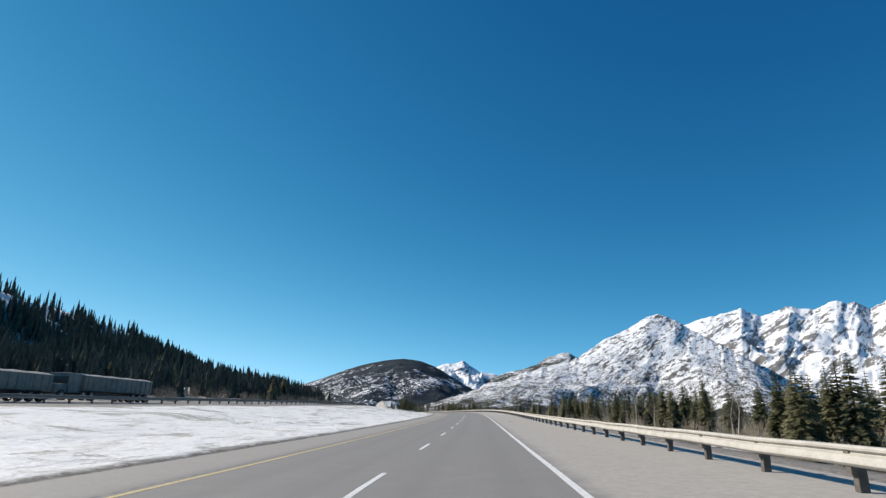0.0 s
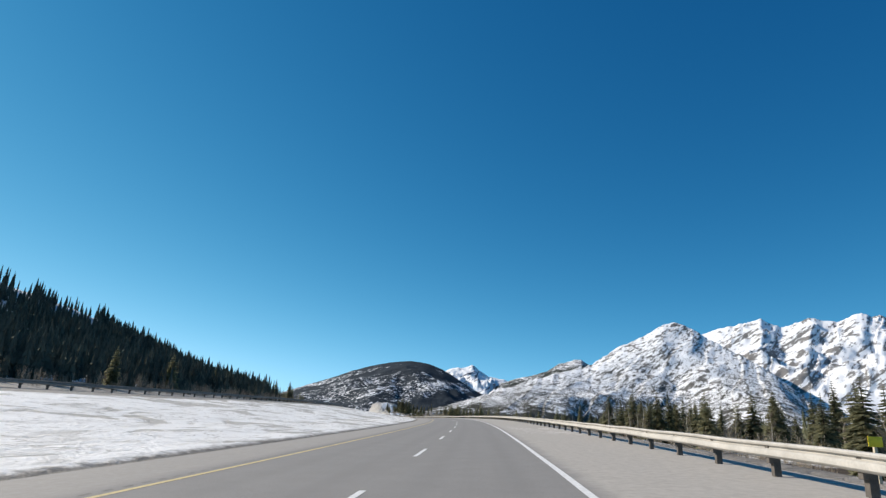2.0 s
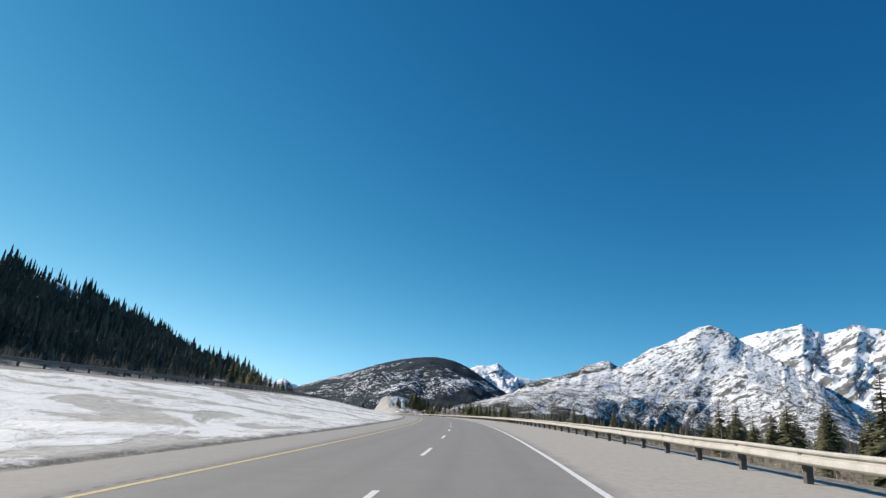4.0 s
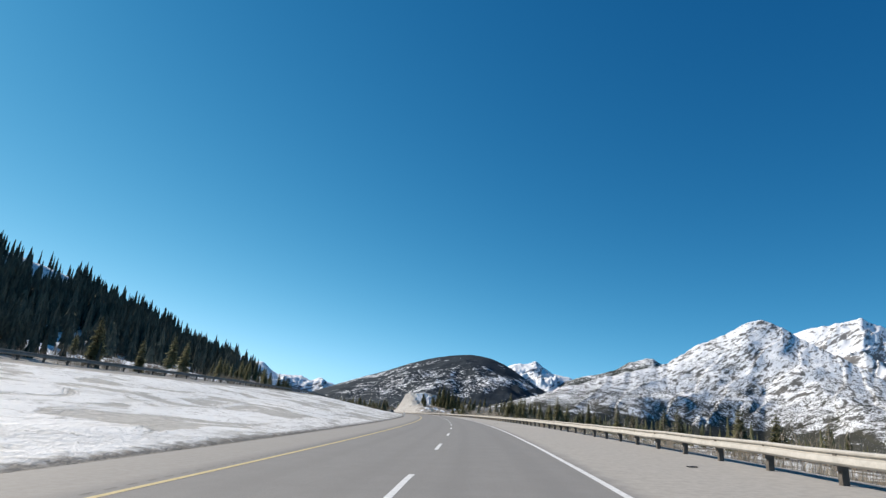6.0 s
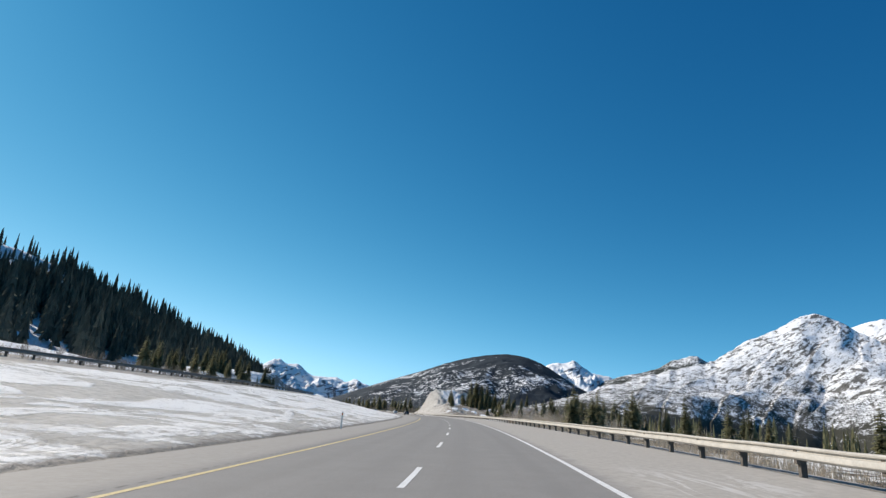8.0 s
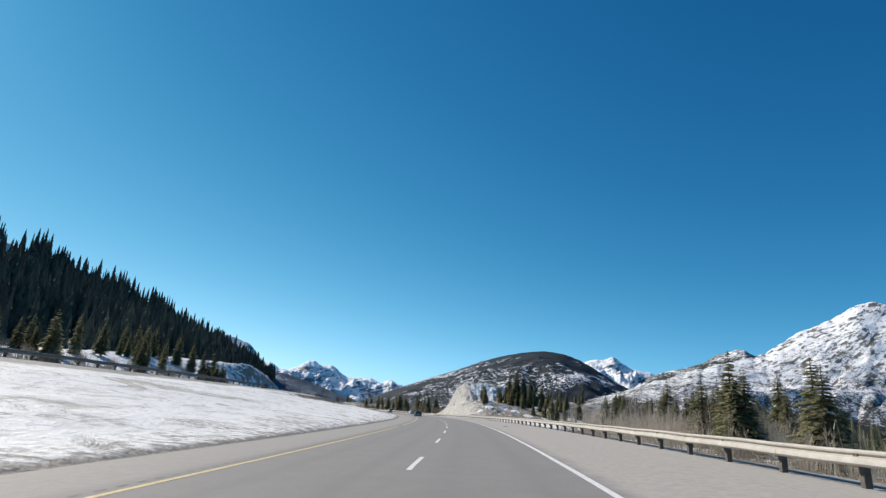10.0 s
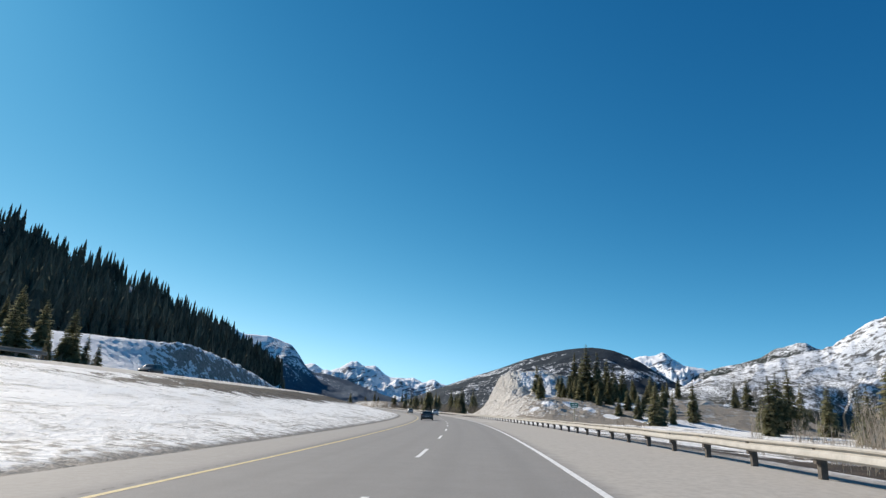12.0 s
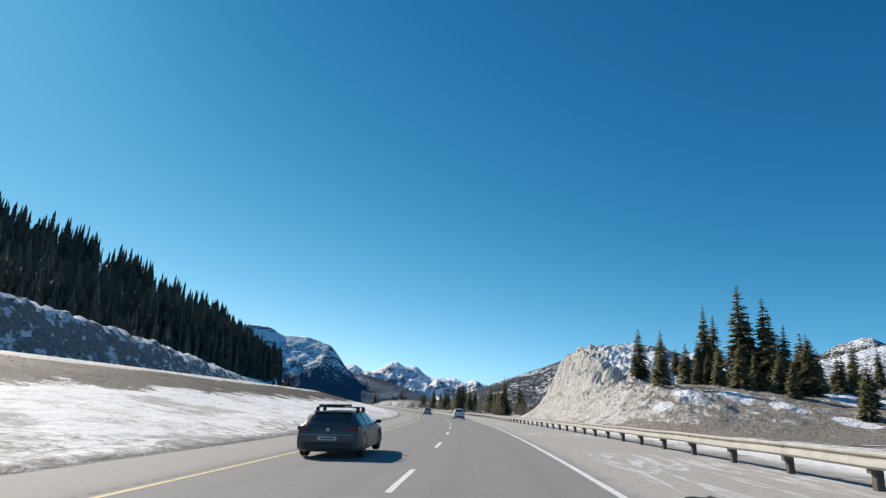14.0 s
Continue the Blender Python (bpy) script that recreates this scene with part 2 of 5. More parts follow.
def mountain_material(name, snow_amount, tree_amount, tilt, tree_top, streak=1.0, size=1.0, rock=(0.25, 0.24, 0.235), wood_dark=(0.012, 0.017, 0.016), wood_light=(0.038, 0.043, 0.034), low_wood=0.0, bed=45.0, gaps=0.0):
    """Snow over tilted beds of grey rock, bed metres apart, with conifers thinning out upwards to tree_top metres and thick below low_wood metres."""
    m, n, l, b = nodes_of(name, 0.85, spec=0.2)
    g = n.new("ShaderNodeNewGeometry")
    p = g.outputs["Position"]
    sep = n.new("ShaderNodeSeparateXYZ")
    l.new(p, sep.inputs[0])
    z = sep.outputs["Z"]
    nrm = n.new("ShaderNodeSeparateXYZ")
    l.new(g.outputs["Normal"], nrm.inputs[0])
    big = tex_noise(n, l, p, 0.006 / size, 6, 0.6)
    mid = tex_noise(n, l, p, 0.022 / size, 7, 0.68)
    fine = tex_noise(n, l, p, 0.075 / size, 6, 0.72)
    tipped = scaled(n, l, p, 1.0, 1.0, 1.0, (0, radians(tilt), 0))
    beds = tex_noise(n, l, scaled(n, l, tipped, 0.11 / bed, 0.11 / bed, 1.0 / bed), 1.0, 4, 0.62, 0.25)
    seams = tex_noise(n, l, scaled(n, l, tipped, 0.55 / bed, 0.55 / bed, 3.0 / bed), 1.0, 4, 0.65, 0.2)
    steep = math_node(n, l, "SUBTRACT", 1.0, nrm.outputs["Z"])
    f = math_node(n, l, "ADD", math_node(n, l, "ADD", math_node(n, l, "MULTIPLY", beds, 0.30 * streak), math_node(n, l, "MULTIPLY", seams, 0.62 * streak)),
                  math_node(n, l, "ADD", math_node(n, l, "MULTIPLY", big, 0.20), math_node(n, l, "MULTIPLY", fine, 0.22)))
    f = math_node(n, l, "ADD", f, math_node(n, l, "MULTIPLY", steep, 0.22))
    cut = 0.46 * streak + 0.21 + 0.075 + snow_amount
    bare = ramp(n, l, f, cut - 0.022, cut + 0.030)
    rocks = mix(n, l, fine, tuple(v * 0.55 for v in rock), tuple(v * 1.25 for v in rock))
    col = mix(n, l, bare, (0.84, 0.85, 0.87), rocks)
    # trees
    dots = tex_noise(n, l, p, 0.085 / size, 5, 0.75)
    line = math_node(n, l, "ADD", math_node(n, l, "DIVIDE", z, tree_top),
                     math_node(n, l, "MULTIPLY", math_node(n, l, "SUBTRACT", big, 0.5), 2.2))
    thin = math_node(n, l, "ADD", math_node(n, l, "MULTIPLY", line, 0.22), math_node(n, l, "MULTIPLY", mid, 0.35))
    if low_wood:
        edge = math_node(n, l, "ADD", z, math_node(n, l, "MULTIPLY", math_node(n, l, "SUBTRACT", big, 0.5), 2.2 * low_wood))
        thin = math_node(n, l, "SUBTRACT", thin, math_node(n, l, "MULTIPLY", ramp(n, l, edge, low_wood * 1.25, low_wood * 0.35), 0.13))
    wood = ramp(n, l, math_node(n, l, "SUBTRACT", dots, thin), 0.30 - tree_amount, 0.36 - tree_amount)
    if gaps:
        # closed forest, open only along some of the beds
        shut = math_node(n, l, "ADD", math_node(n, l, "MULTIPLY", beds, 0.65), math_node(n, l, "MULTIPLY", mid, 0.35))
        wood = math_node(n, l, "MAXIMUM", wood, ramp(n, l, shut, gaps + 0.02, gaps - 0.02))
    trees = mix(n, l, fine, wood_dark, wood_light)
    col = mix(n, l, wood, col, trees)
    l.new(col, b.inputs["Base Color"])
    bump(n, l, b, math_node(n, l, "ADD", math_node(n, l, "MULTIPLY", seams, 0.7), math_node(n, l, "MULTIPLY", fine, 0.6)), 0.5, 10.0 * size)
    return m


def rock_material(name, light, dark, snow_amount, soil=None, mottle=0.2, slow=1.1, fields=()):
    """Broken limestone with snow lying on what is not too steep."""
    m, n, l, b = nodes_of(name, 0.9, spec=0.25)
    g = n.new("ShaderNodeNewGeometry")
    p = g.outputs["Position"]
    nrm = n.new("ShaderNodeSeparateXYZ")
    l.new(g.outputs["Normal"], nrm.inputs[0])
    n1 = tex_noise(n, l, p, 0.35, 6, 0.65)
    n2 = tex_noise(n, l, p, 2.2, 7, 0.7)
    crack = n.new("ShaderNodeTexVoronoi")
    crack.feature = "DISTANCE_TO_EDGE"
    crack.inputs["Scale"].default_value = 1.3
    bent = n.new("ShaderNodeTexNoise")
    bent.inputs["Scale"].default_value = 0.8
    l.new(p, bent.inputs["Vector"])
    shift = n.new("ShaderNodeVectorMath")
    shift.operation = "MULTIPLY_ADD"
    shift.inputs[1].default_value = (2.2, 2.2, 2.2)
    l.new(bent.outputs["Color"], shift.inputs[0])
    l.new(scaled(n, l, p, 1.0, 1.0, 0.6), shift.inputs[2])
    l.new(shift.outputs[0], crack.inputs["Vector"])
    col = mix(n, l, ramp(n, l, n2, 0.28, 0.72), dark, light)
    col = mix(n, l, math_node(n, l, "MULTIPLY", ramp(n, l, n1, 0.50, 0.68), 0.4), col, (0.27, 0.22, 0.165))
    col = mix(n, l, math_node(n, l, "MULTIPLY", ramp(n, l, crack.outputs["Distance"], 0.075, 0.0), 0.5), col, tuple(v * 0.5 for v in dark))
    if soil:
        earth = mix(n, l, n2, tuple(v * 0.6 for v in soil), tuple(v * 1.35 for v in soil))
        lying = math_node(n, l, "ADD", nrm.outputs["Z"], math_node(n, l, "MULTIPLY", math_node(n, l, "SUBTRACT", n1, 0.5), 0.5))
        col = mix(n, l, ramp(n, l, lying, 0.86, 0.95), col, earth)
    up = math_node(n, l, "ADD", nrm.outputs["Z"], math_node(n, l, "MULTIPLY", math_node(n, l, "SUBTRACT", n1, 0.5), slow))
    up = math_node(n, l, "ADD", up, math_node(n, l, "MULTIPLY", math_node(n, l, "SUBTRACT", tex_noise(n, l, p, 0.9, 5, 0.6), 0.5), mottle * 3.0))
    if fields:
        # old snow that lay deep: place along the road, across it, and reach
        uv, s, a = along_road(n, l)
        for fs, fa, fr in fields:
            ds, da = math_node(n, l, "SUBTRACT", s, fs), math_node(n, l, "MULTIPLY", math_node(n, l, "SUBTRACT", a, fa), 1.5)
            far = math_node(n, l, "SQRT", math_node(n, l, "ADD", math_node(n, l, "MULTIPLY", ds, ds), math_node(n, l, "MULTIPLY", da, da)))
            up = math_node(n, l, "ADD", up, math_node(n, l, "MULTIPLY", ramp(n, l, far, fr, fr * 0.35), 0.72))
    lie = ramp(n, l, math_node(n, l, "ADD", up, math_node(n, l, "MULTIPLY", n2, 0.2)), 1.02 - snow_amount, 1.10 - snow_amount)
    col = mix(n, l, lie, col, (0.84, 0.85, 0.87))
    l.new(col, b.inputs["Base Color"])
    bump(n, l, b, math_node(n, l, "ADD", n2, math_node(n, l, "MULTIPLY", ramp(n, l, crack.outputs["Distance"], 0.0, 0.12), 0.3)), 0.8, 0.40)
    return m


def needle_material(name, dark, light, through_light=0.0):
    m, n, l, b = nodes_of(name, 1.0, spec=0.0)
    info = n.new("ShaderNodeObjectInfo")
    g = n.new("ShaderNodeNewGeometry")
    f = tex_noise(n, l, g.outputs["Position"], 1.6, 4, 0.7)
    r = math_node(n, l, "ADD", math_node(n, l, "MULTIPLY", f, 0.6),
                  math_node(n, l, "ADD", math_node(n, l, "MULTIPLY", info.outputs["Random"], 0.25),
                            math_node(n, l, "MULTIPLY", g.outputs["Random Per Island"], 0.3)))
    col = mix(n, l, ramp(n, l, r, 0.25, 0.85), dark, light)
    l.new(col, b.inputs["Base Color"])
    if through_light:
        t, both = n.new("ShaderNodeBsdfTranslucent"), n.new("ShaderNodeMixShader")
        both.inputs[0].default_value = through_light
        l.new(col, t.inputs["Color"])
        l.new(b.outputs[0], both.inputs[1])
        l.new(t.outputs[0], both.inputs[2])
        l.new(both.outputs[0], n["Material Output"].inputs["Surface"])
    return m


ASPHALT = asphalt_material()
GROUND = ground_material()
WHITE_LINE = plain("white_road_paint", (0.72, 0.71, 0.69), 0.7, vary=0.16, scale=9.0)
YELLOW_LINE = plain("yellow_road_paint", (0.60, 0.475, 0.225), 0.7, vary=0.2, scale=9.0)
RUMBLE = plain("rumble_cut", (0.20, 0.185, 0.165), 0.9)
STEEL = plain("galvanised_rail", (0.45, 0.43, 0.39), 0.85, 0.0, 0.14, 2.0, 0.12)
# darker copy of STEEL: the far rail's shaded back is in the colour
SHADE_STEEL = plain("shaded_rail", (0.20, 0.19, 0.175), 0.7, 0.0, 0.2, 2.0, 0.3)
POST = plain("weathered_post", (0.105, 0.092, 0.078), 0.85, 0.0, 0.35, 5.0, relief=0.01)
BARK = plain("bark", (0.10, 0.078, 0.058), 0.9, 0.0, 0.35, 5.0)
PALE_BARK = plain("pale_aspen_bark", (0.50, 0.45, 0.37), 0.85, 0.0, 0.3, 4.0)
NEEDLES = needle_material("spruce_needles", (0.13, 0.138, 0.080), (0.34, 0.325, 0.20), 0.60)
# colour carries the slope's backlit shade, lifted part way for lens glare
WOODS = needle_material("backlit_hillside_needles", (0.080, 0.092, 0.080), (0.172, 0.182, 0.148), 0.42)
TWIGS = needle_material("bare_twigs", (0.36, 0.30, 0.225), (0.60, 0.52, 0.415), 0.2)
PALE_TWIGS = needle_material("pale_aspen_twigs", (0.46, 0.40, 0.32), (0.70, 0.62, 0.52), 0.2)
GREY_TWIGS = needle_material("grey_twigs", (0.20, 0.165, 0.13), (0.36, 0.31, 0.25), 0.2)
DRY_GRASS = needle_material("dead_grass", (0.15, 0.118, 0.082), (0.30, 0.242, 0.17), 0.3)
FIELDS = ((582, 30, 11), (573, 33, 7), (551, 25, 2.8), (549, 21.5, 2.0), (551, 30, 3), (547, 33, 2.6), (542, 36, 3), (538, 42, 5), (552, 44, 6), (525, 52, 20))
PALE_ROCK = rock_material("pale_limestone", (0.80, 0.775, 0.73), (0.42, 0.40, 0.37), -0.16, (0.30, 0.262, 0.215), 0.12, 0.5, FIELDS)
# same limestone made darker: the bank's shade is put into the colour
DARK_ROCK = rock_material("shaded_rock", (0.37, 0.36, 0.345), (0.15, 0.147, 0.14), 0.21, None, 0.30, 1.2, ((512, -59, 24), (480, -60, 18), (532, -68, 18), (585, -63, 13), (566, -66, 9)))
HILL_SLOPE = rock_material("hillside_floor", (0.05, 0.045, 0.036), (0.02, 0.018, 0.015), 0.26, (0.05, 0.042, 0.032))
RANGE_A = mountain_material("snowy_limestone_near", -0.020, 0.03, 34, 560, 1.0, 0.42, (0.15, 0.145, 0.138), (0.022, 0.024, 0.018), (0.07, 0.066, 0.05), low_wood=42, bed=26)
RANGE_B = mountain_material("snowy_limestone_far", 0.0, -0.12, 36, 520, 1.15, 0.55, (0.20, 0.195, 0.19), low_wood=120, bed=44)
RANGE_D = mountain_material("dark_ridge_forest", 0.04, 0.16, 20, 700, 0.9, 1.0, (0.09, 0.09, 0.09))
# far-off haze is mixed into this hill's rock and tree colours
HILL_M = mountain_material("hazy_blue_wooded_hill", 0.06, 0.10, 18, 620, 1.1, 0.9, (0.036, 0.050, 0.068), (0.009, 0.017, 0.026), (0.022, 0.034, 0.046), bed=95, gaps=0.535)
PEAKS = mountain_material("far_white_peaks", 0.045, -0.16, 25, 200, 1.1, 1.7, (0.17, 0.18, 0.20), (0.022, 0.032, 0.042), (0.045, 0.060, 0.075))
# BLUE_M and CLIFF_M: distance haze put into the blue rock and tree colours
BLUE_M = mountain_material("hazy_blue_forest", 0.0, 0.34, 15, 520, 0.9, 1.0, (0.13, 0.16, 0.20), (0.040, 0.062, 0.090), (0.080, 0.112, 0.150))
CLIFF_M = mountain_material("hazy_blue_cliffs", 0.01, 0.08, 8, 300, 1.0, 1.1, (0.17, 0.21, 0.26), (0.045, 0.070, 0.100), (0.090, 0.125, 0.165), low_wood=130, bed=60)
VALLEY = mountain_material("valley_woods", 0.03, 0.16, 5, 400, 0.8, 0.5)

# ================= the road's frame =================
_st = np.arange(-80.0, 1300.5, 1.0)
_ks = np.array(ROAD)
_hd = np.radians(np.interp(_st, _ks[:, 0], _ks[:, 1]))
_gr = np.tan(np.radians(np.interp(_st, _ks[:, 0], _ks[:, 2])))
_x = np.r_[0, np.cumsum(-np.sin((_hd[1:] + _hd[:-1]) / 2))]
_y = np.r_[0, np.cumsum(np.cos((_hd[1:] + _hd[:-1]) / 2))]
_z = np.r_[0, np.cumsum((_gr[1:] + _gr[:-1]) / 2)]
_x, _y, _z = _x - _x[80], _y - _y[80], _z - _z[80]


def at(s, lat, up=0.0):
    """A point s metres along the road and lat metres to the right of its dashed line, level with that line plus up."""
    h = np.interp(s, _st, _hd)
    return Vector((np.interp(s, _st, _x) + lat * math.cos(h), np.interp(s, _st, _y) + lat * math.sin(h),
                   np.interp(s, _st, _z) + up))


def slope(s):
    return math.tan(radians(np.interp(s, _ks[:, 0], _ks[:, 3])))


def heading(s):
    return math.degrees(np.interp(s, _st, _hd))


def smooth(u):
    u = min(1.0, max(0.0, u))
    return u * u * (3 - 2 * u)


def rise(s):
    """How far the other carriageway lies above this one."""
    return float(np.interp(s, [-80, 40, 140, 290, 430, 540, 700, 1300], [0.95, 1.15, 1.55, 2.4, 3.25, 3.95, 5.0, 6.1]))


def ground_rel(s, lat):
    """The ground's height against the dashed line's."""
    b = slope(s)
    if lat < -7.7:
        z0 = -7.7 * b - 0.06
        if lat > -34:
            u = (-lat - 7.7) / 26.3
            z = z0 * (1 - u) + rise(s) * u - 0.35 * math.sin(math.pi * u) * (1 - u)
            bumps = noise.fractal((s * 0.05, lat * 0.25, 0), 1.0, 2.0, 4) * 0.16 + noise.noise((s * 0.35, lat * 0.9, 3)) * 0.05
            return z + 0.07 * smooth((-lat - 7.8) / 0.3) * (1 - u) + bumps * min(1, u * 8) * min(1, (1 - u) * 8)
        if lat > -48:
            return rise(s)
        return rise(s) + (-48 - lat) * 0.10
    if lat <= 10.0:
        return lat * b - 0.05
    z0 = 10 * b - 0.05
    low = float(np.interp(s, [-80, 100, 300, 420, 520, 640, 1300], [-2.0, -2.0, -2.2, -1.2, 0.6, 1.0, -1.0]))
    z = z0 + (low - z0) * smooth((lat - 10) / 12)
    z += noise.fractal((s * 0.03, lat * 0.03, 7), 1.0, 2.0, 4) * 0.7 * smooth((lat - 12) / 20)
    return z - 0.035 * max(0, lat - 60)


def sheet(name, ss, lats, height, material, shift=0.0):
    """A sheet over the road's (s, lat) grid."""
    verts = [at(s, a, height(s, a)) for s in ss for a in lats]
    w = len(lats)
    faces = [(i * w + j, i * w + j + 1, (i + 1) * w + j + 1, (i + 1) * w + j) for i in range(len(ss) - 1) for j in range(w - 1)]
    me = bpy.data.meshes.new(name)
    me.from_pydata(verts, [], faces)
    lay = me.uv_layers.new(name="road")
    flat = np.array([(s / 100, (a + shift) / 100) for s in ss for a in lats])
    idx = np.empty(len(me.loops), dtype=np.int32)
    me.loops.foreach_get("vertex_index", idx)
    lay.data.foreach_set("uv", flat[idx].ravel())
    me.materials.append(material)
    me.polygons.foreach_set("use_smooth", [True] * len(me.polygons))
    return new(name, me)


def part(name, bm, material, parent=None, label="", flat=False):
    """Links a bmesh as one mesh object, under parent if given."""
    me = bpy.data.meshes.new(name)
    bm.normal_update()
    bm.to_mesh(me)
    bm.free()
    for m in material if isinstance(material, (list, tuple)) else [material]:
        me.materials.append(m)
    if not flat:
        me.polygons.foreach_set("use_smooth", [True] * len(me.polygons))
        me.set_sharp_from_angle(angle=radians(38))
    ob = new(name, me)
    ob.parent = parent
    return tagged(ob, label)


def mesh_ob(name, verts, faces, material, parent=None, shade=False):
    me = bpy.data.meshes.new(name)
    me.from_pydata(verts, [], faces)
    me.materials.append(material)
    if shade:
        me.polygons.foreach_set("use_smooth", [True] * len(me.polygons))
    ob = new(name, me)
    ob.parent = parent
    return ob


def box(bm, x0, x1, y0, y1, z0, z1, bevel=0.0):
    m = Matrix.Translation(((x0 + x1) / 2, (y0 + y1) / 2, (z0 + z1) / 2)) @ Matrix.Diagonal((x1 - x0, y1 - y0, z1 - z0, 1))
    v = bmesh.ops.create_cube(bm, size=1, matrix=m)["verts"]
    if bevel:
        e = list({e for q in v for e in q.link_edges})
        bmesh.ops.bevel(bm, geom=e, offset=bevel, segments=2, affect="EDGES", profile=0.6)
    return v


def frame_at(s, lat, up=0.0, turn=0.0):
    """A pose on the road plane whose +y runs along the road."""
    p = at(s, lat, up)
    return pose(p.x, p.y, p.z, 0, 0, heading(s) + turn)


# ================= ground and road =================
_ss = list(np.arange(-80, 120, 2.5)) + list(np.arange(120, 700, 2.5)) + list(np.arange(700, 1301, 10))
_left = [-75, -62, -54, -48, -44, -39, -34, -32.5, -30.5, -28.5, -26.5, -24.5, -22.5, -20.5, -19, -17.5, -16, -14.5, -13, -12, -11, -10, -9.2, -8.6, -8.1, -7.8, -7.2, -6.3]
_right = [0, 6, 8.4, 9.2, 10, 11, 12, 13.5, 15, 17, 19, 22, 25, 28, 32, 36, 41, 47, 54, 62, 72, 85, 100, 120, 150, 200, 280, 400]
ground = tagged(sheet("ground", _ss, _left + _right, ground_rel, GROUND),
                "snowy median and brown winter verge beside the highway", "ground", kind="structure")
road = tagged(sheet("road", _ss, [-7.6, -6.6, -5.6, -4.6, -3.7, -1.8, 0, 1.8, 3.7, 5.2, 6.8, 8.2, 9.4],
                    lambda s, a: a * slope(s) - (0.03 if a in (-7.6, 9.4) else 0.0), ASPHALT),
              "worn grey asphalt highway with sandy shoulders", "road", kind="structure")
other_road = tagged(sheet("road_opposite", list(np.arange(-80, 1301, 10)), [-47, -41, -36],
                          lambda s, a: rise(s) + 0.03, ASPHALT, 41.5), "grey asphalt of the opposite carriageway", "road", kind="structure")


def stripe(s0, s1, lat, width, step=2.5):
    n = max(1, int(round((s1 - s0) / step)))
    bm = bmesh.new()
    prev = None
    for i in range(n + 1):
        s = s0 + (s1 - s0) * i / n
        jig = 0.006 * math.sin(s * 3.1)
        row = [bm.verts.new(at(s, a, a * slope(s) + 0.004)) for a in (lat - width / 2 + jig, lat + width / 2 + jig)]
        if prev:
            bm.faces.new((prev[0], prev[1], row[1], row[0]))
        prev = row
    return bm


part("edge_line", stripe(-70, 1100, 3.86, 0.15), WHITE_LINE, road, "solid white edge line")
# the yellow line is worn away for a few metres
for s0, s1 in ((-70, 404.2), (408.3, 1100)):
    part("edge_line", stripe(s0, s1, -4.12, 0.15), YELLOW_LINE, road, "solid faded yellow edge line")
for k in range(-4, 62):
    far = 12.5 + 11.957 * k
    part("lane_dash", stripe(far - 3.9, far, 0.0, 0.13, 1.3), WHITE_LINE, road)
# milled rumble cuts in the left shoulder
cuts = bmesh.new()
for k in range(1050):
    s = -20 + k * 0.6
    cuts.faces.new([cuts.verts.new(at(s + ds, a, a * slope(s) + 0.004)) for ds, a in ((0, -4.47), (0, -4.41), (0.3, -4.41), (0.3, -4.47))])
tagged(part("rumble_strip", cuts, RUMBLE, road, "row of milled rumble cuts"), kind="stuff")

# ================= mountains and hills =================
def spline(knots, count):
    """count points along the knots, evenly by length, rounded through the corners."""
    k = np.array(knots, float)
    d = np.r_[0, np.cumsum(np.linalg.norm(np.diff(k[:, :2], axis=0), axis=1))]
    t = np.linspace(0, d[-1], count)
    m = np.gradient(k, d, axis=0)
    i = np.clip(np.searchsorted(d, t) - 1, 0, len(d) - 2)
    w = (d[i + 1] - d[i])[:, None]
    u = ((t - d[i])[:, None]) / w
    return ((2 * u**3 - 3 * u**2 + 1) * k[i] + (u**3 - 2 * u**2 + u) * w * m[i] * 0.6
            + (-2 * u**3 + 3 * u**2) * k[i + 1] + (u**3 - u**2) * w * m[i + 1] * 0.6)


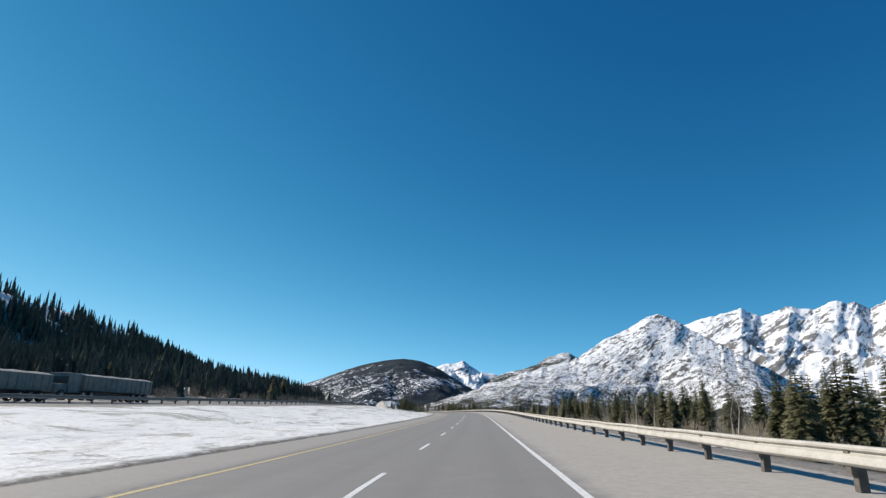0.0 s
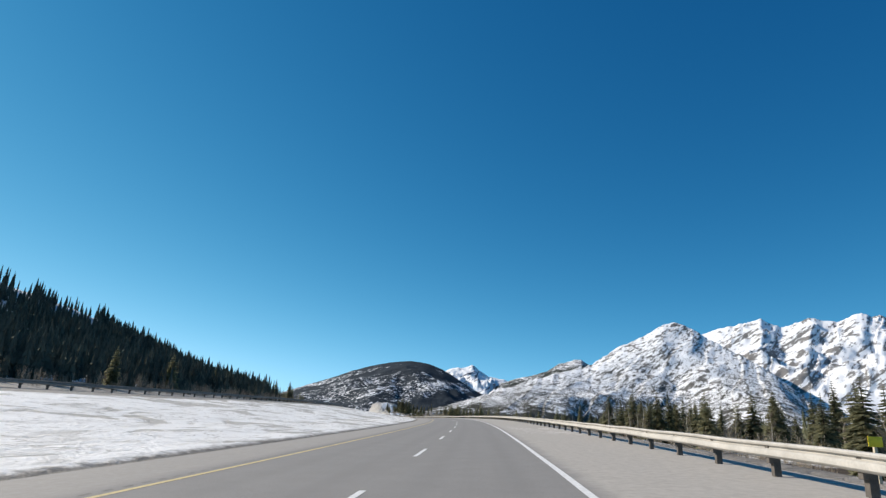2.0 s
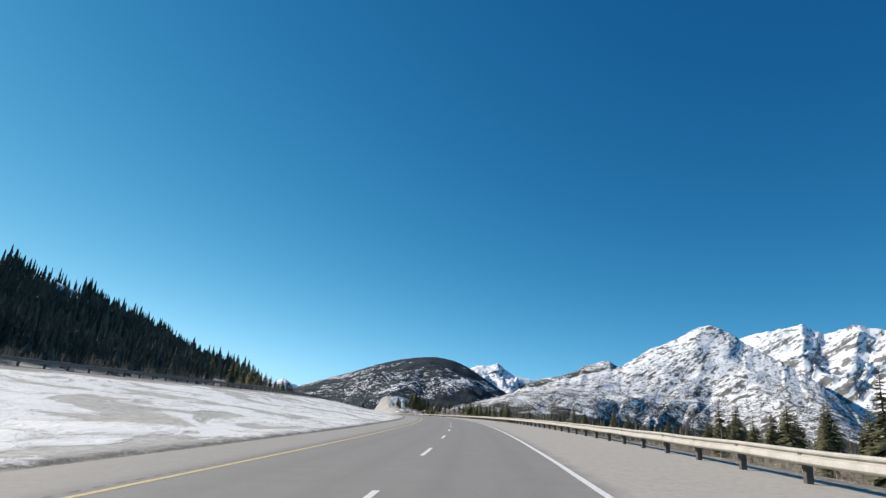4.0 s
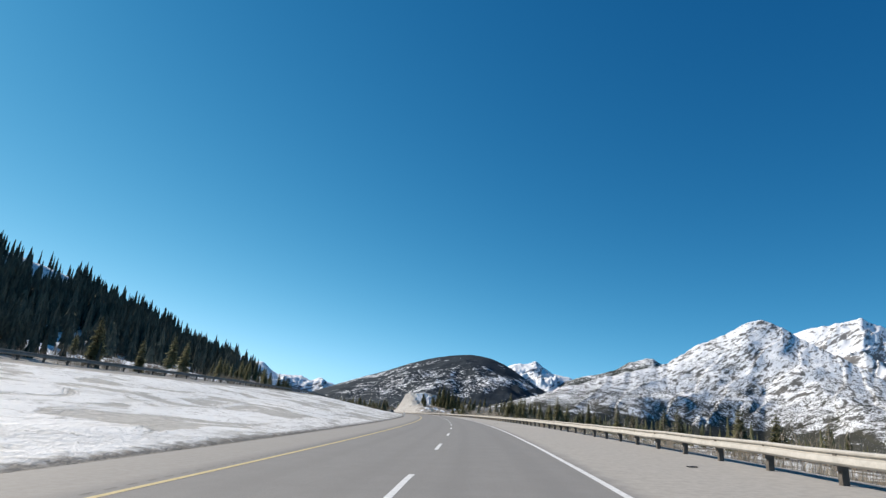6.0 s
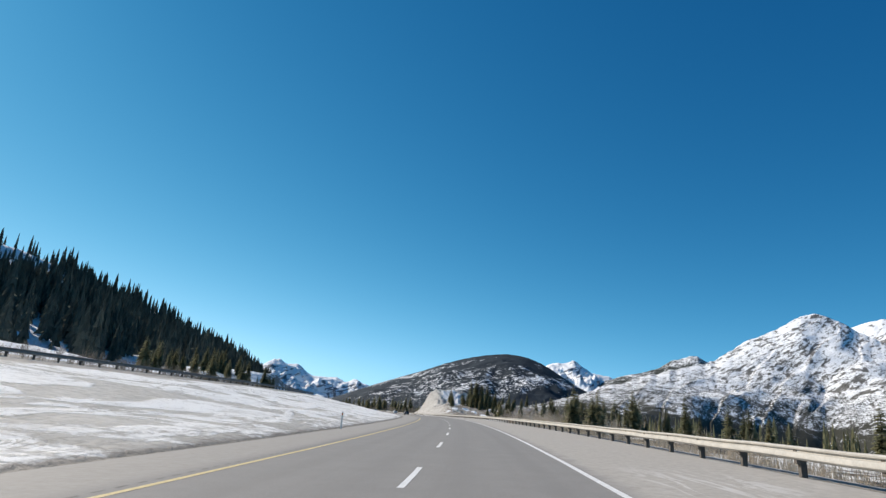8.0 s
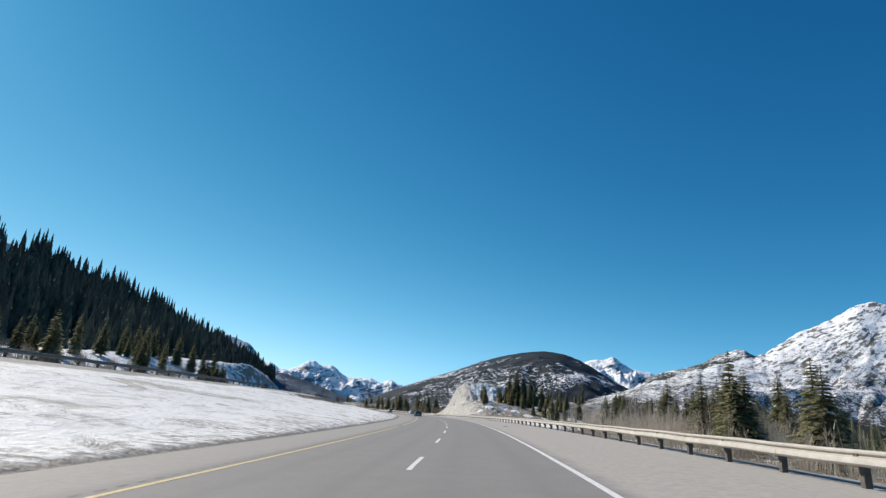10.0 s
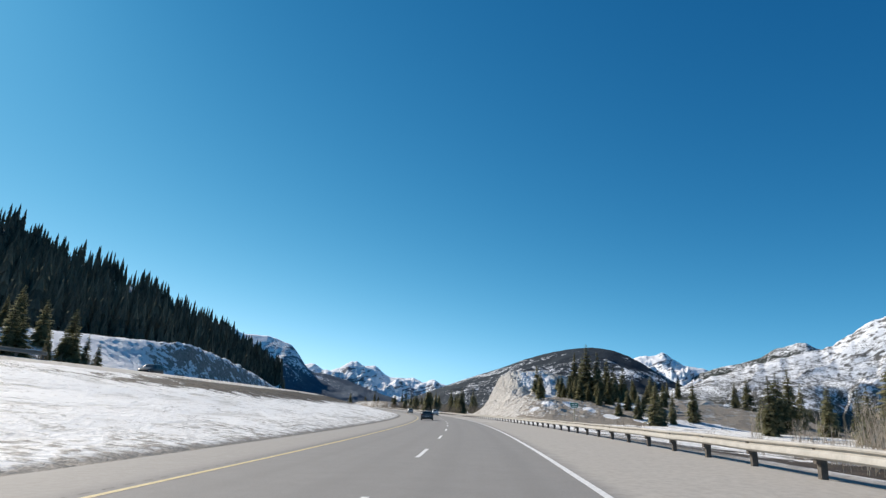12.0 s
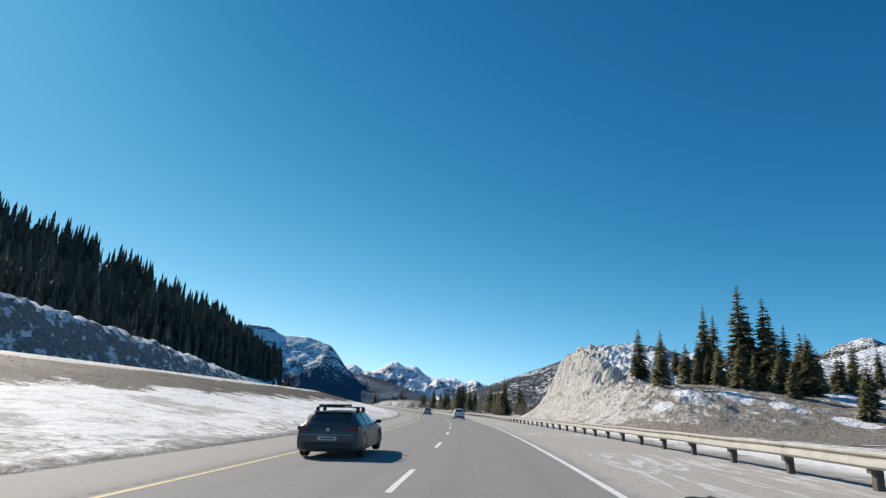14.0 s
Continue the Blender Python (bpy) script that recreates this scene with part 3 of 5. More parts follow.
def massif(name, crest, material, label, depth, base, relief, grain, count=240, rows=64, seed=0.0, bow=1.1, jag=6.0, ledge=0.0, dip=35.0):
    """A mountain below a crest line: a fore slope towards the road with spurs and gullies, and a back slope."""
    ridge = spline(crest, count)
    eye = np.array([0.0, 250.0])
    verts, vs = [], list(np.linspace(0, 1, rows)) + [1.15, 1.4, 1.8]
    for x, y, z in ridge:
        away = np.array([x, y]) - eye
        away /= np.linalg.norm(away)
        rag = jag * noise.fractal((x * 0.012, y * 0.012, seed), 0.9, 2.1, 5)
        for v in vs:
            back = v > 1
            px, py = x - away[0] * depth * (1 - v), y - away[1] * depth * (1 - v)
            h = base + (z - base) * (v ** bow if not back else max(0.0, 1 - (v - 1) * 1.1))
            h += rag * min(v, 1.0) ** 7
            q = noise.ridged_multi_fractal((px / grain, py / grain, seed), 1.0, 2.1, 5, 1.0, 2.0) - 1.0
            q2 = noise.fractal((px / grain * 5, py / grain * 5, seed + 4), 0.9, 2.1, 3)
            fade = math.sin(math.pi * min(v, 1.0) ** 0.8) * (0.25 + 0.75 * smooth(v / 0.4)) if not back else 0.2
            if ledge:
                c = math.cos(radians(dip)) * h - math.sin(radians(dip)) * px
                step = noise.fractal((c / 95, px / 900, py / 900 + seed), 0.8, 2.1, 3)
                saw = (c / 85 + 0.6 * step) % 1.0
                h += ledge * (saw * 0.9 + step * 0.8 - 0.4) * min(1.0, v * 4) * (1 - 0.6 * v ** 6)
            verts.append((px, py, h + relief * (q * 0.7 + q2 * 0.22) * fade * (0.3 + 0.7 * (z - base) / 400)))
    w = len(vs)
    faces = [(i * w + j, (i + 1) * w + j, (i + 1) * w + j + 1, i * w + j + 1) for i in range(count - 1) for j in range(w - 1)]
    ob = mesh_ob(name, verts, faces, material, shade=True)
    return tagged(ob, label, "mountain", kind="structure")


NEAR_RANGE = [(-92, 2298, 10), (30, 2450, 58), (182, 2594, 112), (330, 2781, 170), (525, 2954, 236), (765, 3159, 315), (911, 3276, 404),
              (1111, 3372, 509), (1255, 3428, 592), (1334, 3452, 609), (1402, 3371, 566), (1435, 3302, 513), (1475, 3120, 425),
              (1488, 2890, 334), (1483, 2666, 238), (1501, 2482, 130), (1516, 2236, 58)]
BACK_RANGE = [(1390, 4122, 508), (1613, 4041, 604), (1736, 3989, 647), (1822, 3951, 675), (2002, 3863, 720), (2057, 3834, 748),
              (2100, 3810, 694), (2147, 3784, 667), (2296, 3696, 735), (2373, 3647, 702), (2425, 3612, 708), (2529, 3540, 749),
              (2586, 3499, 720), (2650, 3451, 681), (2716, 3399, 722), (2866, 3274, 742), (3001, 3151, 654), (3164, 2987, 567), (3307, 2828, 430)]
DARK_RIDGE = [(60, 4640, 120), (290, 4610, 225), (506, 4584, 313), (737, 4552, 378), (840, 4534, 435), (963, 4509, 475), (1011, 4499, 478), (1083, 4481, 439), (1200, 4451, 395), (1423, 4383, 294)]
ROUND_HILL = [(-1235, 3238, -49), (-1131, 3260, 1), (-960, 3250, 66), (-830, 3280, 118), (-660, 3300, 178), (-528, 3300, 228), (-382, 3310, 272),
              (-230, 3330, 297), (-120, 3330, 290), (-30, 3330, 258), (69, 3330, 202), (163, 3330, 150), (286, 3310, 97), (420, 3300, 40)]
WHITE_PEAK = [(-400, 4850, 215), (-129, 4847, 300), (-22, 4849, 374), (86, 4848, 404), (194, 4845, 419), (259, 4842, 384), (324, 4838, 345), (387, 4833, 336), (470, 4825, 312), (613, 4808, 246)]
CLIFF_MT = [(-2600, 2300, 330), (-2283, 2483, 320), (-2144, 2629, 317), (-2047, 2719, 310), (-1961, 2794, 312), (-1898, 2844, 282), (-1772, 2938, 265),
            (-1687, 2995, 233), (-1646, 3022, 178), (-1610, 3044, 124), (-1528, 3092, 84), (-1398, 3162, 42), (-1278, 3219, 4)]
BLUE_RIDGE = [(-2357, 3500, 1), (-2195, 3618, 75), (-2049, 3713, 128), (-1925, 3787, 133), (-1793, 3859, 91), (-1658, 3925, 46), (-1487, 4000, -8)]
FAR_PEAKS = [(-2800, 4000, 60), (-2540, 4249, 100), (-2437, 4314, 202), (-2364, 4358, 229), (-2303, 4392, 189), (-2237, 4429, 185), (-2168, 4465, 220), (-2067, 4516, 266),
             (-2008, 4544, 230), (-1944, 4574, 243), (-1841, 4619, 161), (-1758, 4654, 157), (-1666, 4689, 158), (-1581, 4720, 141), (-1485, 4753, 155), (-1377, 4787, 91), (-1100, 4830, 40)]
massif("mountain_range", NEAR_RANGE, RANGE_A, "snow-streaked grey limestone mountain with scattered conifers", 1500, -60, 48, 800, 340, 100, 2.0, 1.2, 8, 9.0, 34)
massif("mountain_range_behind", BACK_RANGE, RANGE_B, "snowy jagged limestone ridge with tilted rock beds", 1500, -40, 95, 700, 340, 100, 5.0, 0.95, 16, 22.0, 36)
massif("dark_ridge", DARK_RIDGE, RANGE_D, "dark wooded ridge streaked with snow", 1100, -40, 70, 420, 140, 40, 8.0, 1.0, 8)
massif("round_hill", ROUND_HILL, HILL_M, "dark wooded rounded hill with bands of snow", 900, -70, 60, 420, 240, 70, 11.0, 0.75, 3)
massif("white_peak", WHITE_PEAK, PEAKS, "bright snow-covered peak", 900, -40, 200, 300, 180, 60, 14.0, 0.9, 14)
massif("cliff_mountain", CLIFF_MT, CLIFF_M, "snow-dusted mountain with a cliff face, coloured haze blue", 520, -60, 80, 420, 220, 60, 17.0, 1.0, 8)
massif("blue_ridge", BLUE_RIDGE, BLUE_M, "wooded ridge far up the valley, coloured haze blue", 420, -60, 40, 420, 140, 40, 20.0, 1.0, 5)
massif("far_peaks", FAR_PEAKS, PEAKS, "distant snow-capped mountains", 800, -60, 210, 330, 300, 60, 23.0, 1.0, 16)


def valley_floor():
    """The wide valley out to the foot of the mountains and past the horizon."""
    verts, rings, spokes = [(0.0, 250.0, -12.0)], [60, 120, 200, 300, 430, 600, 850, 1150, 1500, 1950, 2500, 3200, 4000, 4800], 96
    for r in rings:
        for k in range(spokes):
            a = 2 * math.pi * k / spokes
            x, y = r * math.sin(a), 250 + r * math.cos(a)
            verts.append((x, y, -14.0 - 26 * smooth((r - 300) / 1500) + 5 * noise.fractal((x * 0.004, y * 0.004, 2), 1, 2, 4)))
    faces = [(0, 1 + k, 1 + (k + 1) % spokes) for k in range(spokes)]
    for i in range(len(rings) - 1):
        for k in range(spokes):
            a, b = 1 + i * spokes + k, 1 + i * spokes + (k + 1) % spokes
            faces.append((a, a + spokes, b + spokes, b))
    return tagged(mesh_ob("valley_floor", verts, faces, VALLEY, shade=True), "wooded valley floor patched with snow", "ground", kind="structure")


valley_floor()

# the wooded slope above the opposite carriageway: place of its foot along the road, and its crest
HILLSIDE = [(-80, -430, -20, 70), (150, -461, 251, 80), (350, -437, 438, 90), (450, -387, 471, 97), (520, -361, 569, 87), (640, -330, 642, 74),
            (660, -306, 676, 58), (690, -290, 742, 35), (725, -266, 758, 0), (800, -270, 785, -35)]


def hill_point(u, v, rough=True):
    """u: 0 to 1 along the slope's foot, v: 0 at the foot, 1 at the crest."""
    k = np.array(HILLSIDE, float)
    t = np.linspace(0, 1, len(k))
    s, cx, cy, cz = [float(np.interp(u, t, k[:, i])) for i in range(4)]
    foot = at(s, -49, rise(s) - 0.4)
    x, y = foot.x + (cx - foot.x) * v, foot.y + (cy - foot.y) * v
    if v <= 1:
        away = v * math.hypot(cx - foot.x, cy - foot.y)
        z = foot.z + (cz - foot.z) * v ** 2.2 + 3.6 * smooth(away / 27) * (1 - v)
    else:
        z = cz - (v - 1) * 60
    if rough:
        z += noise.fractal((x * 0.012, y * 0.012, 31), 0.9, 2, 5) * 6.0 * min(1, v * 5) * (1 if v < 1 else 0.6)
        z += noise.fractal((x * 0.09, y * 0.09, 33), 0.9, 2, 4) * 1.2 * min(1, v * 6)
    return x, y, z


def hillside():
    nu, vs = 170, list(np.linspace(0, 1, 54)) + [1.1, 1.3, 1.6]
    verts = [hill_point(i / (nu - 1), v) for i in range(nu) for v in vs]
    w = len(vs)
    faces = [(i * w + j, i * w + j + 1, (i + 1) * w + j + 1, (i + 1) * w + j) for i in range(nu - 1) for j in range(w - 1)]
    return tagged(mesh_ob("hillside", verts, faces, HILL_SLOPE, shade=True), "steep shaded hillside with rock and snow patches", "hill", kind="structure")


hillside()

# ================= trees =================
def spruce_geometry(height, spread, seed, levels, per_level, detail, broad=1.0):
    """A spruce about the z axis: tapered trunk, whorls of drooping boughs with uneven side sprays. Returns trunk and crown as (verts, faces)."""
    rnd = random.Random(seed)
    tv, tf = [], []
    rings = 6
    for i in range(rings):
        f = i / (rings - 1)
        r = 0.018 * height * (1 - f) ** 0.9 + 0.012
        for k in range(6):
            a = k * math.pi / 3
            tv.append((r * math.cos(a) + 0.02 * height * 0.1 * math.sin(3 * f), r * math.sin(a), height * 0.985 * f))
    for i in range(rings - 1):
        for k in range(6):
            tf.append((i * 6 + k, i * 6 + (k + 1) % 6, (i + 1) * 6 + (k + 1) % 6, (i + 1) * 6 + k))
    cv, cf = [], []

    def tri(a, b, c):
        n = len(cv)
        cv.extend((tuple(a), tuple(b), tuple(c)))
        cf.append((n, n + 1, n + 2))

    bare = rnd.uniform(0.04, 0.12)
    side = rnd.uniform(0, 6.28)
    for i in range(levels):
        f = bare + (1 - bare) * (i + rnd.uniform(-0.3, 0.3)) / levels
        f = min(0.985, max(0.03, f))
        z = height * f
        reach = spread * ((1 - f) ** 0.82 * 0.97 + 0.03) * (0.62 + 0.38 * min(1, f * 5))
        turn = rnd.uniform(0, 6.28)
        for k in range(per_level if f < 0.8 else max(4, per_level - 2)):
            a = turn + 6.283 * k / per_level + rnd.uniform(-0.35, 0.35)
            if rnd.random() < 0.10:
                continue
            r = reach * rnd.uniform(0.55, 1.12) * (1 + 0.12 * math.cos(a - side))
            lift = 0.30 * (f - 0.45) + rnd.uniform(-0.08, 0.08)
            ax = Vector((math.cos(a), math.sin(a), 0))
            sd = Vector((-math.sin(a), math.cos(a), 0))
            root = Vector((0, 0, z))
            pts = [root + ax * (r * q) + Vector((0, 0, r * (lift * q * 1.6 - 0.30 * q * q + (0.10 * q ** 3)))) for q in (0, 0.35, 0.7, 1.0)]
            wd = (r * 0.16 + 0.05 * height / 14) * broad
            tri(pts[0] + Vector((0, 0, wd * 0.4)), pts[2] + sd * wd * 0.55, pts[2] - sd * wd * 0.55 - Vector((0, 0, wd * 0.5)))
            tri(pts[2] + sd * wd * 0.5, pts[3], pts[2] - sd * wd * 0.5)
            for q in range(detail):
                g = 0.22 + 0.7 * (q + rnd.uniform(0.1, 0.9)) / detail
                j = min(2, int(g * 3))
                base = pts[j].lerp(pts[j + 1], g * 3 - j if g * 3 - j <= 1 else 1)
                for sg in (-1, 1):
                    ln = r * (0.42 - 0.24 * g) * rnd.uniform(0.7, 1.3) + 0.03 * height / 14
                    tip = base + ax * ln * 0.75 + sd * sg * ln * 0.8 - Vector((0, 0, ln * rnd.uniform(0.15, 0.55)))
                    w2 = ln * 0.30 * broad
                    tri(base - ax * w2, tip, base + ax * w2 * 0.7 - Vector((0, 0, w2 * 0.8)))
    top = Vector((0, 0, height))
    for k in range(4):
        a = k * 1.57
        tri(top, Vector((0.05 * math.cos(a), 0.05 * math.sin(a), height * 0.94)) * 1.0, Vector((0.05 * math.cos(a + 1.5), 0.05 * math.sin(a + 1.5), height * 0.94)))
    return (tv, tf), (cv, cf)


def spruce(height, spread, seed, levels=26, per_level=8, detail=4):
    e = tagged(new("spruce_tree"), "olive-green spruce tree with drooping boughs", "tree", "roadside spruces")
    (tv, tf), (cv, cf) = spruce_geometry(height, spread, seed, levels, per_level, detail, 1.9)
    mesh_ob("trunk", tv, tf, BARK, e, True)
    mesh_ob("crown", cv, cf, NEEDLES, e)
    return e


def sunk(s, lat):
    return ground_rel(s, lat) - 0.15


BASES = []


def plant(s, lat, height, up=None, kind=None, lean=0.0):
    """A copy of one of the grown spruces, at that height."""
    i = random.randrange(len(BASES)) if kind is None else kind
    ob, h0 = BASES[i]
    k = height / h0
    z = sunk(s, lat) if up is None else up
    p = at(s, lat, z)
    c = copy_thing(ob, pose(p.x, p.y, p.z, lean, lean * 0.5, random.uniform(0, 360)))
    c.scale = (k * random.uniform(0.85, 1.12), k * random.uniform(0.85, 1.12), k)
    return c


def spire(rnd, tiers=7, points=5):
    """A far conifer ten metres high: ragged skirts of boughs stacked into a spire."""
    v, f = [], []
    wide = rnd.uniform(1.0, 1.45)
    for i in range(tiers):
        q = 0.05 + 0.86 * i / tiers
        n = len(v)
        turn = rnd.uniform(0, 6.28)
        v.append((rnd.uniform(-0.05, 0.05), rnd.uniform(-0.05, 0.05), min(10.0, 10 * (q + 0.30 - 0.13 * q))))
        for k in range(points * 2):
            a = turn + math.pi * k / points + rnd.uniform(-0.15, 0.15)
            r = wide * (1 - q) ** 0.85 * (rnd.uniform(0.85, 1.25) if k % 2 else rnd.uniform(0.45, 0.65))
            v.append((r * math.cos(a), r * math.sin(a), 10 * q + rnd.uniform(-0.3, 0.3) + (-0.25 if k % 2 else 0.15)))
        f.extend((n, n + 1 + k, n + 1 + (k + 1) % (points * 2)) for k in range(points * 2))
    return np.array(v), f


def forest(name, places, label, material, seed):
    """A far wood as one mesh: places are (x, y, z, height)."""
    rnd = random.Random(seed)
    kinds = [spire(rnd) for _ in range(9)]
    verts, faces, n = [], [], 0
    for x, y, z, h in places:
        v, f = kinds[rnd.randrange(9)]
        a = rnd.uniform(0, 6.28)
        c, s_ = math.cos(a), math.sin(a)
        k = h / 10
        w = k * rnd.uniform(0.8, 1.2)
        q = np.stack([(v[:, 0] * c - v[:, 1] * s_) * w + x, (v[:, 0] * s_ + v[:, 1] * c) * w + y, v[:, 2] * k + z - 0.3], 1)
        verts.append(q)
        faces.append(np.array(f) + n)
        n += len(v)
    ob = mesh_ob(name, np.concatenate(verts).tolist(), np.concatenate(faces).tolist(), material)
    return tagged(ob, label, "trees", kind="stuff")


def hillside_forest():
    rnd = random.Random(5)
    places = []
    while len(places) < 20500:
        toe, v = rnd.uniform(-20, 745), rnd.uniform(0.015, 1.04)
        if rnd.random() < 0.22:
            v *= 0.35
        u = float(np.interp(toe, [q[0] for q in HILLSIDE], np.linspace(0, 1, len(HILLSIDE))))
        x, y, z = hill_point(u, v)
        open_ground = noise.fractal((x * 0.018, y * 0.018, 9), 1, 2, 3)
        early = toe < 300
        if v > (0.03 if early else 0.27 if toe < 540 else 0.20):
            dens = 1.1 - (0.0 if early else max(0.0, open_ground - 0.25) * 3.0)
        elif early:
            dens = 0.12 + 0.7 * max(0.0, 0.15 - open_ground)
        else:
            dens = 0.0 if v < 0.12 else 0.05 + 0.5 * max(0.0, 0.05 - open_ground) + (0.6 if 535 < toe < 630 else 0.0)
        over = z - at(toe, 0).z
        if 300 < toe < 560 and 2.5 < over < 16 + 12 * smooth((toe - 400) / 60) * (1 - smooth((toe - 530) / 30)) and open_ground > -0.3:
            dens *= 0.06
        if toe > 610 and over < 8:
            dens *= 0.3
        if 480 < toe < 610 and v > 0.80 and open_ground > -0.12:
            dens *= 0.15
        if v > 0.86:
            dens *= 0.85 if open_ground < 0.05 else 0.22
        if rnd.random() < dens:
            places.append((x, y, z, (0.62 if toe > 590 and over < 10 else 1.0) * rnd.uniform(6.0, 12) * rnd.uniform(0.9, 1.4) * (1.0 if v > 0.2 else 0.72) * (0.72 if toe < 400 else (1.75 - 0.9 * smooth((toe - 640) / 100)) if toe > 450 and v < 0.72 else 1.25)))
    while len(places) < 24000:
        toe, v = rnd.uniform(-20, 290), rnd.uniform(0.02, 0.26)
        u = float(np.interp(toe, [q[0] for q in HILLSIDE], np.linspace(0, 1, len(HILLSIDE))))
        x, y, z = hill_point(u, v)
        if noise.fractal((x * 0.018, y * 0.018, 9), 1, 2, 3) < 0.35:
            places.append((x, y, z, rnd.uniform(5.0, 9.5)))
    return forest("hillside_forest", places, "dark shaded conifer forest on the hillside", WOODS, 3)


hillside_forest()
BASES = [(spruce(10, 2.7, 1, 32, 9), 10), (spruce(10, 2.2, 2, 36, 9), 10), (spruce(10, 3.2, 3, 28, 10), 10), (spruce(10, 2.4, 4, 34, 9), 10), (spruce(10, 2.8, 5, 30, 9), 10)]
for i, (b, h) in enumerate(BASES):
    s, a = (118, 150, 166, 205, 268)[i], (62, 48, 70, 52, 90)[i]
    b.matrix_basis = frame_at(s, a, sunk(s, a))
random.seed(11)
# a loose stand to the right of the rail
for s0, s1, a0, a1, n, h0, h1 in ((44, 60, 27, 38, 12, 6.5, 8.5), (76, 96, 29, 40, 4, 6, 8.5), (150, 190, 27, 42, 16, 6.5, 9), (44, 130, 30, 46, 24, 5.5, 9), (60, 260, 40, 80, 45, 5.5, 9.5), (140, 225, 30, 52, 28, 6, 9.5), (300, 420, 60, 110, 10, 7, 11),
                                  (445, 500, 50, 80, 22, 7, 10), (430, 520, 55, 100, 18, 9, 14), (630, 760, 15, 38, 26, 7, 12), (760, 900, 16, 60, 14, 7, 12)):
    for _ in range(n):
        plant(random.uniform(s0, s1), random.uniform(a0, a1), random.uniform(h0, h1))


def valley_spruces():
    """The open wood on the valley floor beyond the brush."""
    rnd = random.Random(77)
    places = []
    while len(places) < 900:
        s, lat = rnd.uniform(60, 950), rnd.uniform(75, 260)
        if noise.fractal((s * 0.012, lat * 0.012, 3), 1, 2, 3) > -0.1:
            p = at(s, lat, ground_rel(s, lat))
            places.append((p.x, p.y, p.z, rnd.uniform(5, 10)))
    return forest("valley_spruces", places, "open spruce wood on the valley floor", NEEDLES, 9)


valley_spruces()

# ================= guard rails =================
def rail_lat(s):
    """Where the nearer rail stands: the shoulder widens along the bend."""
    return float(np.interp(s, [-20, 60, 210, 285, 400, 506, 760], [7.95, 8.1, 8.85, 9.3, 9.2, 9.0, 8.9]))


def rail_run(name, s0, s1, lat, side, up, label, spacing=3.135, steel=None):
    """Posts and corrugated beams; side: +1 where the traffic is on the left of it."""
    e = tagged(new(name), label, "guard rail", kind="structure")
    prof = [(0.00, 0.385), (0.050, 0.405), (0.080, 0.44), (0.080, 0.52), (0.060, 0.555), (-0.02, 0.585), (-0.02, 0.615), (0.045, 0.640), (0.055, 0.675), (0.035, 0.705), (0.0, 0.715)]
    n = int((s1 - s0) / spacing)
    bm = bmesh.new()
    box(bm, -0.075, 0.075, -0.075, 0.075, -0.5, 0.64, 0.012)
    box(bm, -0.16, -0.07, -0.07, 0.07, 0.28, 0.66, 0.01)
    first = part("post", bm, POST, e)
    for i in range(n + 1):
        s = s0 + i * spacing
        p = first if i == 0 else first.copy()
        if i:
            scene.collection.objects.link(p)
        p.matrix_basis = frame_at(s, lat(s) + 0.16 * side, up(s), 180 if side < 0 else 0) @ pose(0, 0, 0.012 * math.sin(i * 5.3), 0, 1.6 * math.sin(i * 2.7), 0)
    beam = 4 * spacing
    k = 0
    while s0 + k * beam < s1:
        a, b = s0 + k * beam - 0.15, min(s1, s0 + (k + 1) * beam + 0.15)
        lift = 0.006 * (k % 2)
        bm = bmesh.new()
        rows = []
        steps = 6
        for j in range(steps + 1):
            s = a + (b - a) * j / steps
            sag = 0.012 * math.sin(s * 0.9)
            rows.append([bm.verts.new(at(s, lat(s) - (d + lift) * side, up(s) + z + sag)) for d, z in prof]
                        + [bm.verts.new(at(s, lat(s) - (d + lift) * side + 0.012 * side, up(s) + z + sag)) for d, z in reversed(prof)])
        m = len(rows[0])
        for j in range(steps):
            for q in range(m):
                bm.faces.new((rows[j][q], rows[j][(q + 1) % m], rows[j + 1][(q + 1) % m], rows[j + 1][q]))
        bm.faces.new(rows[0])
        bm.faces.new(list(reversed(rows[-1])))
        bmesh.ops.recalc_face_normals(bm, faces=bm.faces)
        part("beam", bm, steel or STEEL, e)
        k += 1
    return e


rail_run("guard_rail", -20.0 + 0.6, 760, rail_lat, 1, lambda s: rail_lat(s) * slope(s), "cream-weathered corrugated steel guard rail on dark posts")
rail_run("guard_rail_opposite", -60, 470, lambda s: -34.6, -1, lambda s: rise(s), "grey steel guard rail coloured as its shaded back, on dark posts", steel=SHADE_STEEL)

